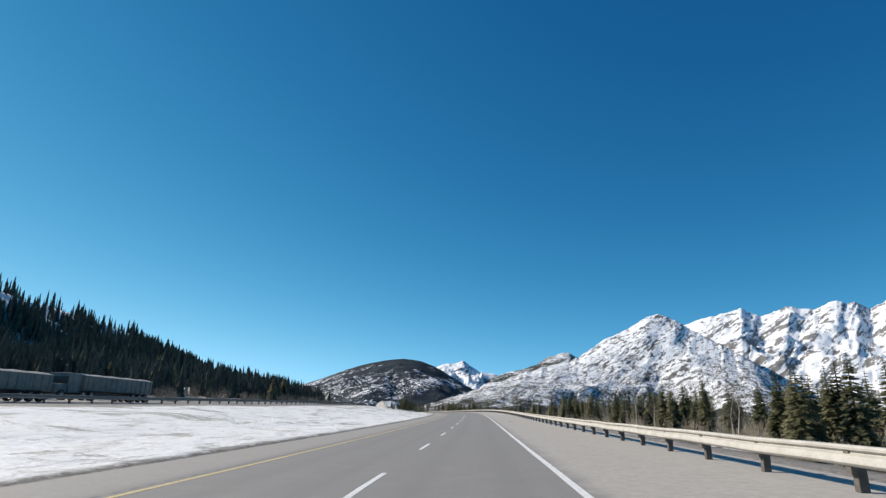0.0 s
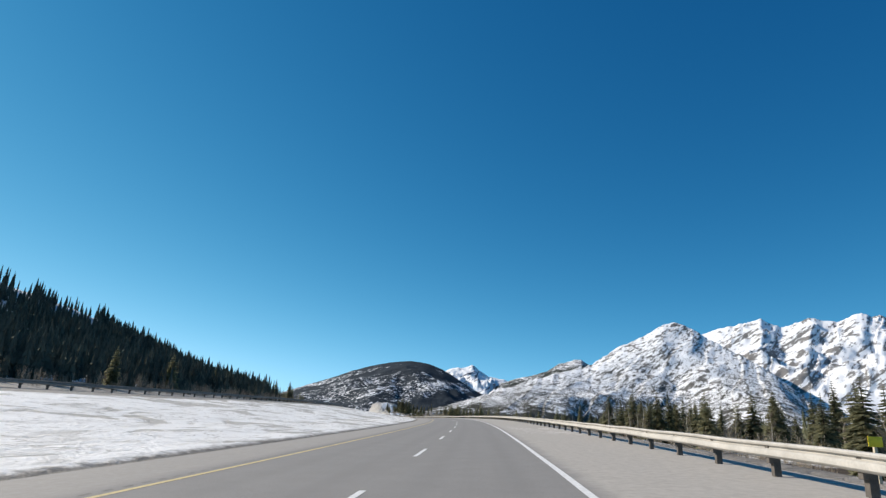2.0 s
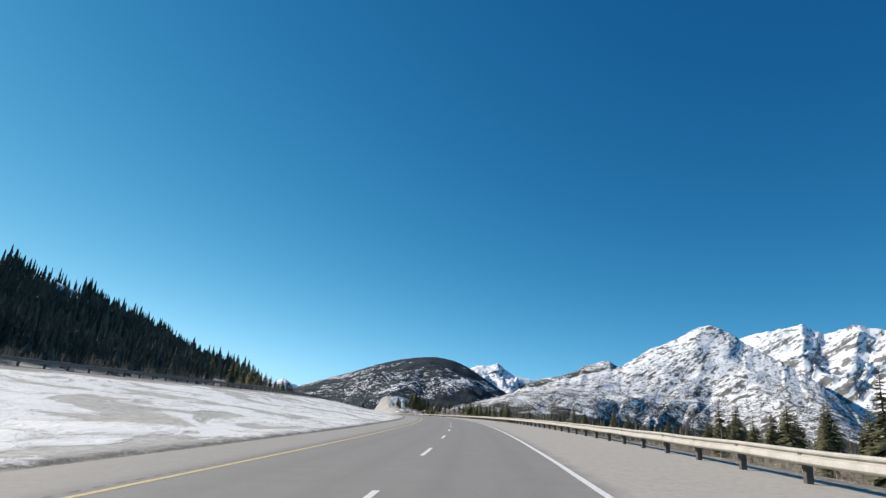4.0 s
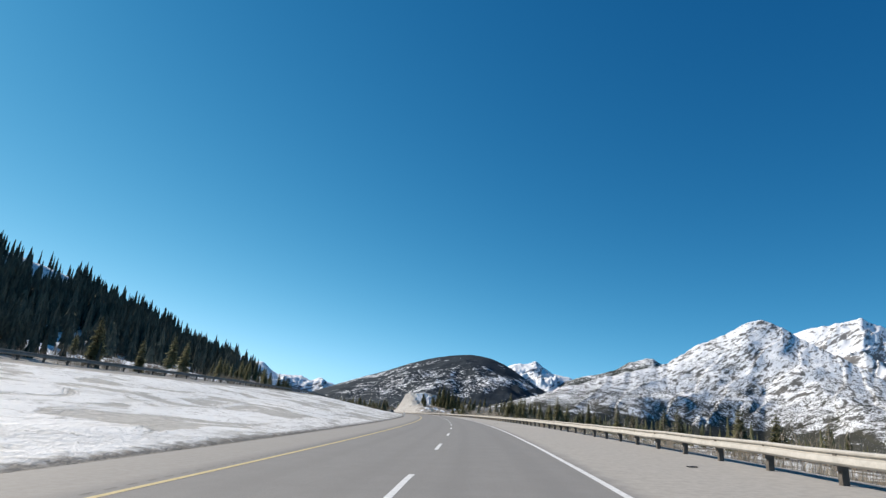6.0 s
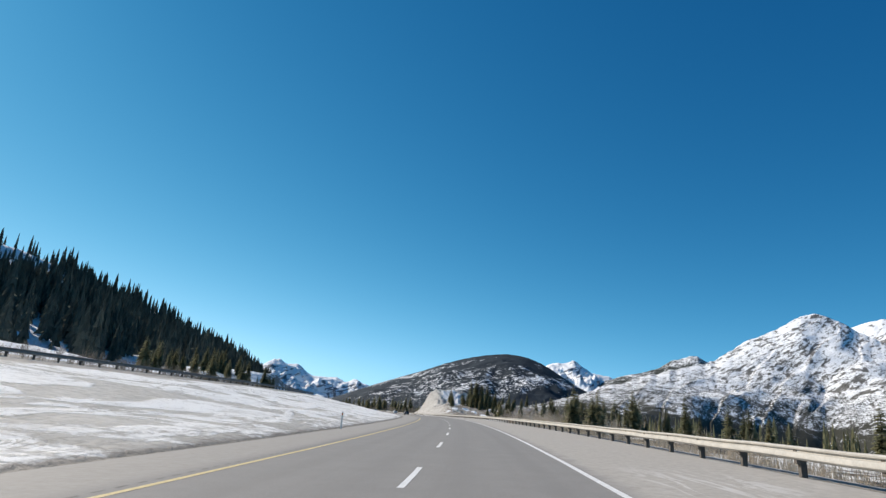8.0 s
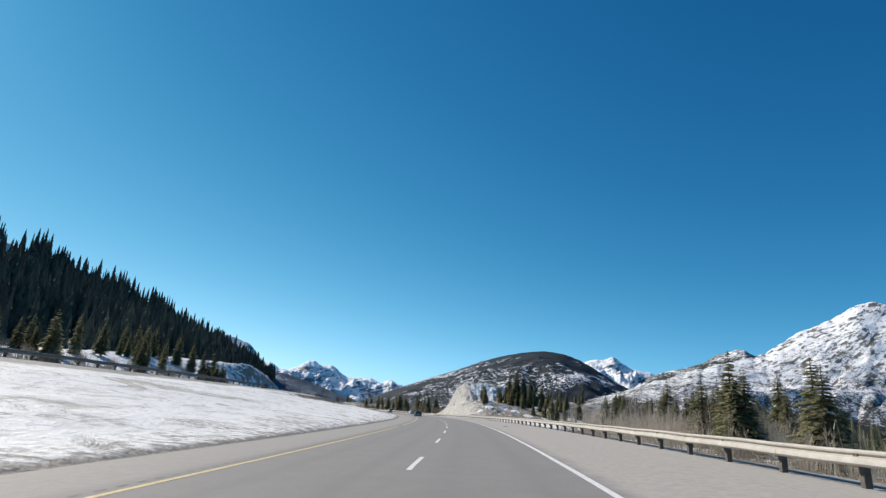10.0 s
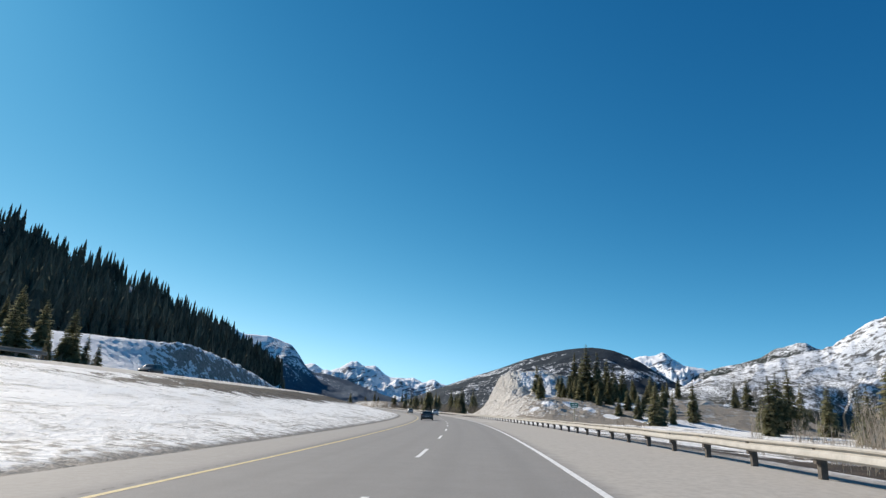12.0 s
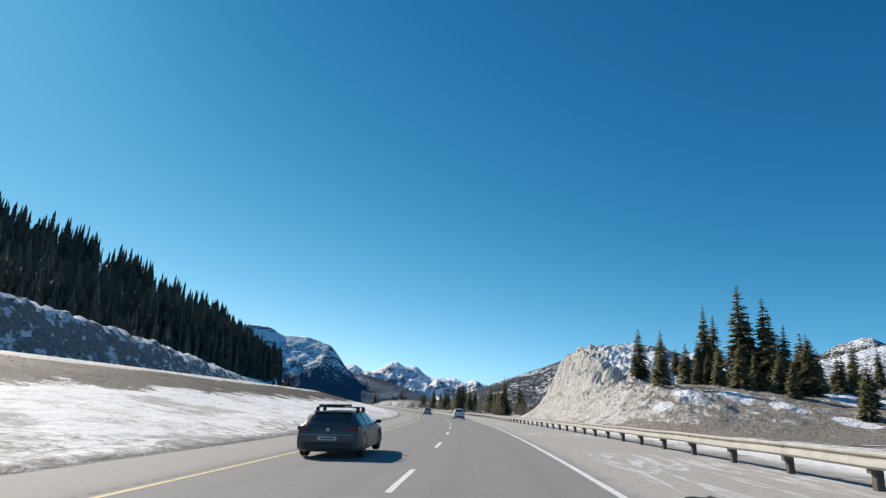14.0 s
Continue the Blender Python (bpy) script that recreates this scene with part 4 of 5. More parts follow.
# ================= rock, brush and the trees beside the road =================
def outcrop_rel(s, lat):
    """The pale knob and the low bench that the road was cut along."""
    g = ground_rel(s, lat)
    bench = 5.4 * smooth((lat - 14.5) / 11) * smooth((s - 528) / 34) * (1 - smooth((s - 602) / 20))
    knob = 7.9 * smooth((lat - 19.5) / 6.5) * smooth((s - 568) / 24) * (1 - smooth((s - 606) / 13)) * (1 - 0.6 * smooth((lat - 33) / 24))
    h = bench + knob
    if h < 0.02:
        return g - 0.3
    steep = min(1.0, h / 3)
    q = noise.ridged_multi_fractal((s * 0.085, lat * 0.10, 5), 0.8, 2.2, 6, 1.0, 2.0) - 1.0
    q2 = noise.fractal((s * 0.5, lat * 0.6, 8), 0.7, 2.2, 5)
    face = smooth((lat - 13) / 4) * (1 - smooth((lat - 27) / 6))
    d = noise.voronoi((s * 0.30 + h * 0.10, lat * 0.42, h * 0.22))[0]
    d2 = noise.voronoi((s * 0.85, lat * 1.1, h * 0.6))[0]
    blocks = (d[1] - d[0]) * 1.5 + (d2[1] - d2[0]) * 0.55 - 0.75
    rough = 0.45 + 0.55 * min(1.0, knob / 2)
    return g - 0.25 + h + steep * (q * 0.8 * rough + q2 * 0.4 * rough + blocks * (0.08 + 1.25 * face * min(1.0, knob / 2 + 0.25)))


def grid_rock(name, ss, lats, height, material, label):
    ob = sheet(name, ss, lats, height, material)
    me = ob.data
    me.polygons.foreach_set("use_smooth", [False] * len(me.polygons))
    return tagged(ob, label, "rock", kind="structure")


grid_rock("rock_outcrop", list(np.arange(520, 612, 0.45)) + list(np.arange(612, 690, 1.5)), list(np.arange(11.5, 30, 0.36)) + list(np.arange(30, 36, 0.5)) + list(np.arange(36, 40, 0.8)) + list(np.arange(40, 86, 1.6)), outcrop_rel, PALE_ROCK,
          "pale broken limestone outcrop with snow on its top")


def bank_rel(s, lat):
    """The blasted rock bank beyond the opposite carriageway."""
    top = float(np.interp(s, [400, 460, 500, 530, 560, 600, 640, 690, 730], [0, 3.5, 6.0, 7.4, 8.8, 7.0, 4.8, 2.0, 0.3]))
    wide = float(np.interp(s, [400, 530, 554, 730], [30, 25, 9, 6.5]))
    h = top * smooth((-48.3 - lat) / wide)
    q = noise.ridged_multi_fractal((s * 0.10, lat * 0.12, 15), 0.8, 2.2, 6, 1.0, 2.0) - 1.0
    q2 = noise.fractal((s * 0.6, lat * 0.6, 18), 0.7, 2.2, 4)
    d = noise.voronoi((s * 0.35, lat * 0.4, h * 0.25))[0]
    q2 += (d[1] - d[0]) * 2.0 - 0.8
    k = smooth((s - 539) / 13) * smooth((-48.3 - lat) / 4) * (1 - 0.7 * smooth((-58 - lat) / 8))
    return rise(s) - 0.15 + h + 0.04 * max(0, -60 - lat) + k * (q * 0.45 + q2 * 0.30) + (1 - k) * 0.2 * q2


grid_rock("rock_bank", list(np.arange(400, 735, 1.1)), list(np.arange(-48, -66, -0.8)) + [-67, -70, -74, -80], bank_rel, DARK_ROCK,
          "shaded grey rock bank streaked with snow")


def far_cut(s, lat):
    h = 3.6 * smooth((lat - 13) / 10) * smooth((s - 800) / 25) * (1 - smooth((s - 880) / 40))
    return ground_rel(s, lat) - 0.3 + h + min(1, h / 3) * 1.2 * noise.fractal((s * 0.15, lat * 0.2, 41), 0.8, 2.2, 5)


grid_rock("rock_cut", list(np.arange(780, 930, 2.5)), list(np.arange(12, 60, 2.0)), far_cut, PALE_ROCK, "grey rock cut patched with snow")


def thicket(name, count, s_range, lat_range, heights, material, label, seed, height=ground_rel, stems=14, upright=0.75, width=0.018, twigs=7):
    """Bare brush: many thin tapering stems with side twigs, as one mesh."""
    rnd = random.Random(seed)
    v, f = [], []

    def blade(a, b, w, d):
        n = len(v)
        v.extend(((a.x - d.x * w, a.y - d.y * w, a.z), (a.x + d.x * w, a.y + d.y * w, a.z), (b.x, b.y, b.z)))
        f.append((n, n + 1, n + 2))

    for _ in range(count):
        s, lat = rnd.uniform(*s_range), rnd.uniform(*lat_range)
        root = at(s, lat, height(s, lat) - 0.1)
        hh = rnd.uniform(*heights)
        for _ in range(stems):
            a = rnd.uniform(0, 6.28)
            out = rnd.uniform(0, 1 - upright) * hh
            p0 = root + Vector((rnd.gauss(0, 0.35), rnd.gauss(0, 0.35), 0))
            h1 = hh * rnd.uniform(0.6, 1.0)
            p1 = p0 + Vector((math.cos(a) * out, math.sin(a) * out, h1))
            for turn in (0, 1.57):
                blade(p0, p1, width * (0.8 + 0.2 * hh), Vector((math.cos(turn), math.sin(turn), 0)))
            for q in range(twigs):
                g = rnd.uniform(0.3, 0.95)
                b = p0.lerp(p1, g)
                a2 = rnd.uniform(0, 6.28)
                ln = hh * rnd.uniform(0.10, 0.27) * (1.1 - g * 0.5)
                blade(b, b + Vector((math.cos(a2) * ln * 0.6, math.sin(a2) * ln * 0.6, ln)), width * 0.7, Vector((-math.sin(a2), math.cos(a2), 0)))
    return tagged(mesh_ob(name, v, f, material), label, "brush", kind="stuff")


thicket("aspen_thicket", 330, (412, 462), (20, 44), (2.2, 5.2), PALE_TWIGS, "dense bare beige aspen and willow thicket", 1, stems=9, width=0.013, twigs=11)
thicket("willow_brush", 640, (42, 235), (25, 60), (1.3, 3.6), TWIGS, "bare grey-brown willow brush between spruces", 2)
thicket("roadside_brush", 760, (190, 400), (14, 40), (1.0, 2.9), TWIGS, "dry beige brush behind the guard rail", 3)
thicket("outcrop_brush", 30, (490, 560), (24, 62), (0.5, 1.3), GREY_TWIGS, "low dry brush in the snow", 4)
thicket("far_brush", 320, (625, 860), (13, 40), (2.0, 4.5), GREY_TWIGS, "dark bare brush along the far rail", 5)
thicket("opposite_brush", 760, (-40, 505), (-62, -49), (1.0, 2.8), GREY_TWIGS, "grey bare brush below the hillside", 6, lambda s, lat: max(rise(s) + (-48 - lat) * 0.12, bank_rel(s, lat) if s > 401 else -9))

thicket("median_grass", 5200, (472, 720), (-33, -20.5), (0.05, 0.15), DRY_GRASS, "tufts of brown dead grass on the median", 7, stems=5, upright=0.5, width=0.03, twigs=1)
thicket("verge_grass", 2200, (480, 620), (14.5, 24), (0.05, 0.15), DRY_GRASS, "tufts of brown dead grass behind the guard rail", 8, lambda s, lat: max(ground_rel(s, lat), outcrop_rel(s, lat) if s > 521 and lat > 11.6 else -9), stems=5, upright=0.5, width=0.03, twigs=1)

random.seed(23)
# spruces on the outcrop: place along, across, height of the top against the road
for s, lat, top, k in ((564.3, 38.2, 19.9, 1), (562, 40.1, 17.8, 3), (575.6, 39, 19.1, 1), (569.3, 47.3, 15.7, 3), (557.1, 24.7, 12.1, 4), (578.6, 42, 18.3, 3), (572.3, 44, 17.1, 1),
                       (570.6, 46, 17.6, 3), (561, 26, 10.6, 2), (573.6, 28, 14.6, 0), (571.5, 34, 12.6, 2), (557.9, 34.5, 11.4, 2), (566, 36, 12.1, 4), (559.3, 37, 10.4, 0), (560.4, 40, 11.2, 2),
                       (553.9, 40, 11.9, 4), (561.2, 46, 11.4, 0), (563.3, 50, 11.2, 2), (569.2, 56, 10.6, 2), (543.1, 38, 6.6, 2), (540, 41, 7.4, 4), (568, 40, 14.0, 0), (574, 37, 13.6, 4),
                       (564, 43, 13.5, 2), (529.8, 40, 9.0, 4), (531.5, 42, 6.6, 2), (586.1, 60, 14.2, 1), (550.1, 50, 8.4, 2), (556, 54, 9.6, 0), (547, 45, 7.6, 2), (571, 50, 12.5, 2), (566, 33, 9.8, 2), (570, 36.5, 11.4, 4), (560.5, 33, 9.2, 2), (576, 34.5, 12.4, 2),
                       (556, 38, 10.2, 2), (552, 37, 8.8, 4), (548, 42, 8.6, 2), (558, 43, 12.2, 0)):
    foot = outcrop_rel(s, lat) - 0.2
    plant(s, lat, max(2.0, top - foot), foot, k)
# a row of tall spruces before the thicket
for s, lat, top, k in ((418, 31, 10.2, 0), (429.2, 33, 8.6, 3), (413.1, 30, 7.9, 4), (442.2, 38, 8.2, 1), (453.3, 42, 7.2, 3), (425.3, 34, 8.0, 2), (431, 36, 8.2, 4), (413.4, 29, 6.8, 2),
                       (421, 34, 7.4, 2), (436, 40, 7.0, 2), (407, 33, 8.6, 0), (401, 30, 7.2, 4)):
    foot = ground_rel(s, lat) - 0.2
    plant(s, lat, top - foot, foot, k)
for _ in range(26):
    s, lat = random.uniform(500, 590), random.uniform(44, 88)
    plant(s, lat, random.uniform(5, 10), (outcrop_rel(s, lat) if lat < 85 and s > 521 else ground_rel(s, lat)) - 0.2)
# spruces at the foot of the wooded slope
for i in range(58):
    s = random.uniform(90, 380) if i < 14 else random.uniform(425, 515)
    lat = -random.uniform(52, 78)
    u = float(np.interp(s, [q[0] for q in HILLSIDE], np.linspace(0, 1, len(HILLSIDE))))
    v = max(0.0, (-lat - 49) / 300)
    plant(s, lat, random.uniform(4.0, 9.0), max(rise(s) + (-48 - lat) * 0.10, hill_point(u, v)[2] - at(s, 0).z, bank_rel(s, lat) if s > 401 else -9) - 0.3)
# dark clump and single trees beyond the end of the slope
for s, lat, h in ((775, -52, 9), (790, -60, 8), (806, -48, 10), (822, -58, 7), (850, -50, 9), (880, -56, 8)):
    plant(s, lat, h, rise(s) - 0.2)


def aspen_geometry(height, seed):
    """A leafless aspen: tapered trunk, rising limbs and fine twigs. Returns trunk and limbs as (verts, faces)."""
    rnd = random.Random(seed)
    out = [([], []), ([], [])]

    def tube(k, pts, r0, r1, sides):
        v, f = out[k]
        n = len(v)
        for i, p in enumerate(pts):
            r = r0 + (r1 - r0) * i / (len(pts) - 1)
            for q in range(sides):
                a = 6.2832 * q / sides
                v.append((p.x + r * math.cos(a), p.y + r * math.sin(a), p.z + 0.3 * r * math.sin(a)))
        for i in range(len(pts) - 1):
            for q in range(sides):
                f.append((n + i * sides + q, n + i * sides + (q + 1) % sides, n + (i + 1) * sides + (q + 1) % sides, n + (i + 1) * sides + q))

    trunk = [Vector((0.10 * math.sin(i * 1.3 + seed) * i / 4, 0.10 * math.cos(i * 1.7 + seed) * i / 4, height * i / 7)) for i in range(8)]
    tube(0, trunk, 0.085, 0.012, 7)
    for i in range(30):
        g = rnd.uniform(0.28, 0.97)
        p0 = trunk[min(6, int(g * 7))].lerp(trunk[min(7, int(g * 7) + 1)], g * 7 - int(g * 7))
        a = rnd.uniform(0, 6.28)
        ln = height * 0.26 * (1.15 - g) * rnd.uniform(0.7, 1.3) + 0.25
        way = Vector((math.cos(a), math.sin(a), rnd.uniform(0.6, 1.3))).normalized()
        pts = [p0 + way * ln * q + Vector((0, 0, 0.12 * ln * q * q)) for q in (0, 0.35, 0.7, 1.0)]
        tube(1, pts, 0.026 * (1.2 - g), 0.006, 4)
        for _ in range(9):
            q = rnd.uniform(0.25, 1.0)
            b = pts[0].lerp(pts[3], q)
            a2 = rnd.uniform(0, 6.28)
            tip = b + Vector((math.cos(a2), math.sin(a2), rnd.uniform(0.5, 1.6))).normalized() * ln * rnd.uniform(0.15, 0.4)
            tube(1, [b, tip], 0.008, 0.003, 3)
    return out


def bare_aspen(height, seed):
    e = tagged(new("bare_aspen"), "leafless pale-barked aspen in brush", "tree", "bare aspens")
    (tv, tf), (lv, lf) = aspen_geometry(height, seed)
    mesh_ob("trunk", tv, tf, PALE_BARK, e, True)
    tagged(mesh_ob("branchwork", lv, lf, GREY_TWIGS, e, True), "fine bare grey branches")
    return e


ASPENS = [bare_aspen(7.0, 3), bare_aspen(6.2, 8), bare_aspen(5.6, 12)]
random.seed(41)
SPOTS = [(74, 22, 1.05), (98, 24, 0.9), (66, 30, 1.0), (84, 27, 0.85), (110, 26, 0.9), (132, 27, 0.85), (154, 25, 0.8), (58, 34, 1.1)]
SPOTS += [(random.uniform(60, 210), random.uniform(26, 52), random.uniform(0.75, 1.1)) for _ in range(26)]
SPOTS += [(random.uniform(412, 458), random.uniform(20, 40), random.uniform(0.7, 0.95)) for _ in range(44)]
for i, (s, lat, k) in enumerate(SPOTS):
    p = at(s, lat, ground_rel(s, lat) - 0.15)
    m = pose(p.x, p.y, p.z, random.uniform(-3, 3), random.uniform(-3, 3), random.uniform(0, 360)) @ Matrix.Diagonal((k, k, k, 1))
    if i < 3:
        ASPENS[i].matrix_basis = m
    else:
        copy_thing(ASPENS[i % 3], m)

# ================= vehicles =================
RUBBER = plain("tyre_rubber", (0.025, 0.025, 0.026), 0.85, vary=0.25)
ALLOY = plain("grey_alloy", (0.36, 0.37, 0.38), 0.4, 0.7, 0.15)
BLACK_TRIM = plain("black_trim", (0.022, 0.023, 0.025), 0.5, vary=0.3)
RED_LENS = plain("red_tail_lens", (0.16, 0.010, 0.010), 0.25, vary=0.15)
CLEAR_LENS = plain("clear_lamp_lens", (0.62, 0.63, 0.64), 0.2, vary=0.1)
PLATE = plain("pale_plate", (0.55, 0.55, 0.54), 0.5)
BAR_INK = plain("dark_ink", (0.06, 0.07, 0.12), 0.6)
DARK_PAINT = plain("dark_grey_blue_paint", (0.085, 0.092, 0.090), 0.36, 0.2, 0.15, 3.0)
WHITE_PAINT = plain("white_car_paint", (0.72, 0.72, 0.71), 0.35, 0.0, 0.06, 3.0)
SILVER_PAINT = plain("silver_car_paint", (0.40, 0.40, 0.41), 0.35, 0.4, 0.08, 3.0)
BLACK_PAINT = plain("black_car_paint", (0.022, 0.023, 0.025), 0.3, 0.1, 0.2, 3.0)
TARP = plain("dusty_grey_tarpaulin", (0.24, 0.25, 0.24), 0.85, 0.0, 0.22, 1.2)
TRAILER = plain("dusty_dark_steel", (0.13, 0.14, 0.13), 0.7, 0.0, 0.3, 1.5)
SIGN_GREEN = plain("green_sign_sheet", (0.02, 0.17, 0.115), 0.5, vary=0.1)
SIGN_WHITE = plain("white_sign_sheet", (0.66, 0.68, 0.66), 0.5, vary=0.08)
PALE_WOOD = plain("pale_sign_post", (0.52, 0.45, 0.33), 0.8, vary=0.15)
YELLOW_PLATE = plain("yellow_plate", (0.80, 0.62, 0.02), 0.5)
ORANGE = plain("orange_reflector", (0.75, 0.25, 0.03), 0.4)


def tinted_glass():
    m, n, l, b = nodes_of("tinted_car_glass", 0.06, spec=0.3)
    f = tex_noise(n, l, n.new("ShaderNodeTexCoord").outputs["Object"], 4.0, 4)
    l.new(mix(n, l, f, (0.025, 0.032, 0.036), (0.06, 0.075, 0.08)), b.inputs["Base Color"])
    l.new(math_node(n, l, "ADD", 0.05, math_node(n, l, "MULTIPLY", f, 0.10)), b.inputs["Roughness"])
    return m


GLASS = tinted_glass()
# along the car from the tail: floor, half width, belt, roof, half width of the roof
HATCH = [(0.00, 0.34, 0.74, 0.74, 0.80, 0.62), (0.04, 0.24, 0.85, 0.86, 0.93, 0.66), (0.14, 0.19, 0.89, 0.93, 1.06, 0.68), (0.38, 0.17, 0.90, 0.955, 1.33, 0.64),
         (0.62, 0.16, 0.90, 0.955, 1.425, 0.60), (1.20, 0.15, 0.90, 0.955, 1.46, 0.61), (1.95, 0.15, 0.90, 0.94, 1.455, 0.60), (2.45, 0.15, 0.90, 0.93, 1.39, 0.58),
         (3.00, 0.15, 0.895, 0.93, 1.08, 0.68), (3.25, 0.15, 0.89, 0.90, 0.97, 0.72), (3.75, 0.16, 0.87, 0.80, 0.88, 0.70), (4.08, 0.24, 0.82, 0.68, 0.76, 0.66), (4.25, 0.36, 0.68, 0.56, 0.62, 0.54)]


def car_ring(st, lift=1.0):
    y, zb, w, zs, zr, wr = st
    zr = zs + (zr - zs) * lift
    return [(0, zb), (w * 0.80, zb), (w * 0.97, zb + 0.07), (w, zb + 0.20), (w * 1.0, zb + (zs - zb) * 0.62), (w * 0.965, zs),
            (wr + (w * 0.965 - wr) * 0.12, zs + (zr - zs) * 0.86), (wr * 0.86, zr - 0.012), (wr * 0.4, zr + 0.012), (0, zr + 0.016)]


def wheel(parent, x, y, r=0.315, w=0.205):
    side = 1 if x > 0 else -1
    bm = bmesh.new()
    prof = [(-w / 2, r * 0.66), (-w / 2, r * 0.92), (-w * 0.38, r), (w * 0.38, r), (w / 2, r * 0.92), (w / 2, r * 0.66)]
    rings, n = [], 26
    for k in range(n):
        a = 6.28318 * k / n
        rings.append([bm.verts.new((d, q * math.cos(a), q * math.sin(a))) for d, q in prof])
    for k in range(n):
        for j in range(len(prof) - 1):
            bm.faces.new((rings[k][j], rings[k][j + 1], rings[(k + 1) % n][j + 1], rings[(k + 1) % n][j]))
    bmesh.ops.recalc_face_normals(bm, faces=bm.faces)
    tyre = part("wheel", bm, RUBBER, parent)
    tyre.matrix_basis = pose(x, y, r)
    bm = bmesh.new()
    hub = bmesh.ops.create_cone(bm, cap_ends=True, segments=20, radius1=r * 0.20, radius2=r * 0.16, depth=0.05)["verts"]
    bmesh.ops.rotate(bm, verts=hub, matrix=Matrix.Rotation(radians(90 * side), 3, "Y"))
    bmesh.ops.translate(bm, verts=hub, vec=(side * (w / 2 - 0.03), 0, 0))
    for k in range(5):
        a = 6.28318 * k / 5
        m = Matrix.Translation((side * (w / 2 - 0.045), 0, 0)) @ Matrix.Rotation(a, 4, "X") @ Matrix.Translation((0, 0, r * 0.38)) @ Matrix.Diagonal((0.03, 0.075, r * 0.60, 1))
        bmesh.ops.create_cube(bm, size=1, matrix=m)
    ring = bmesh.ops.create_cone(bm, cap_ends=False, segments=26, radius1=r * 0.67, radius2=r * 0.64, depth=w * 0.9)["verts"]
    bmesh.ops.rotate(bm, verts=ring, matrix=Matrix.Rotation(radians(90), 3, "Y"))
    part("rim", bm, ALLOY, tyre, "grey alloy rim")
    return tyre


def car(name, label, paint, category="car", length=1.0, lift=1.0, rack=False, squash=1.0):
    e = tagged(new(name), label, category, "cars on the highway")
    st = [(y * length, *q) for y, *q in HATCH]
    bm = bmesh.new()
    rings = []
    for q in st:
        half = car_ring(q, lift)
        rings.append([bm.verts.new((x, q[0], z)) for x, z in half] + [bm.verts.new((-x, q[0], z)) for x, z in reversed(half[1:-1])])
    m = len(rings[0])
    for i in range(len(rings) - 1):
        for j in range(m):
            bm.faces.new((rings[i][j], rings[i][(j + 1) % m], rings[i + 1][(j + 1) % m], rings[i + 1][j]))
    bm.faces.new(rings[0])
    bm.faces.new(list(reversed(rings[-1])))
    bmesh.ops.recalc_face_normals(bm, faces=bm.faces)
    part("body", bm, paint, e)

    def pane(i0, i1, j0, j1, cut0, cut1, mirror, out=0.010):
        """Glass laid over the body between two stations and two ring points."""
        bm = bmesh.new()
        steps = 4
        grid = []
        for a in range(steps + 1):
            f = cut0 + (cut1 - cut0) * a / steps
            pos = i0 + f * (i1 - i0)
            k = min(int(pos), len(st) - 2)
            u = pos - k
            r0, r1 = car_ring(st[k], lift), car_ring(st[k + 1], lift)
            row = []
            for b in range(5):
                g = j0 + (j1 - j0) * b / 4
                jj = min(int(g), len(r0) - 2)
                t = g - jj
                p0 = Vector(r0[jj]).lerp(Vector(r0[jj + 1]), t)
                p1 = Vector(r1[jj]).lerp(Vector(r1[jj + 1]), t)
                p = p0.lerp(p1, u)
                row.append(bm.verts.new((p.x * mirror, st[k][0] + (st[k + 1][0] - st[k][0]) * u, p.y)))
            grid.append(row)
        for a in range(steps):
            for b in range(4):
                q = (grid[a][b], grid[a][b + 1], grid[a + 1][b + 1], grid[a + 1][b])
                bm.faces.new(q if mirror > 0 else tuple(reversed(q)))
        bm.normal_update()
        c = Vector((0, 2.0 * length, 0.7))
        for f in bm.faces:
            if f.normal.dot(f.calc_center_median() - c) < 0:
                f.normal_flip()
        bm.normal_update()
        for v in bm.verts:
            v.co += v.normal * out
        return bm

    for sgn in (1, -1):
        part("window", pane(3, 5, 5.12, 6.0, 0.10, 0.85, sgn), GLASS, e, "dark tinted side glass")
        part("window", pane(5, 6.4, 5.10, 6.0, 0.02, 0.52, sgn), GLASS, e, "dark tinted side glass")
        part("window", pane(5, 8, 5.10, 5.92, 0.30, 0.86, sgn), GLASS, e, "dark tinted side glass")
        bm = bmesh.new()
        box(bm, 0.88, 1.04, 2.62 * length, 2.74 * length, 0.97, 1.09, 0.03)
        box(bm, 0.72, 0.92, 2.66 * length, 2.70 * length, 0.97, 1.02, 0.01)
        if sgn < 0:
            bmesh.ops.scale(bm, vec=(-1, 1, 1), verts=bm.verts)
            bmesh.ops.reverse_faces(bm, faces=bm.faces)
        part("mirror", bm, BLACK_TRIM, e)
        # tail lamp, wrapped round the corner
        bm = bmesh.new()
        box(bm, 0.54, 0.862, -0.004, 0.20, 0.845, 0.955, 0.02)
        if sgn < 0:
            bmesh.ops.scale(bm, vec=(-1, 1, 1), verts=bm.verts)
            bmesh.ops.reverse_faces(bm, faces=bm.faces)
        part("tail_lamp", bm, RED_LENS, e, "red tail lamp")
        bm = bmesh.new()
        box(bm, 0.46, 0.80, 4.03 * length, 4.16 * length, 0.56, 0.68, 0.02)
        if sgn < 0:
            bmesh.ops.scale(bm, vec=(-1, 1, 1), verts=bm.verts)
            bmesh.ops.reverse_faces(bm, faces=bm.faces)
        part("headlamp", bm, CLEAR_LENS, e, "clear headlamp")
        for y in (0.72 * length, 3.36 * length):
            bm = bmesh.new()
            arch = []
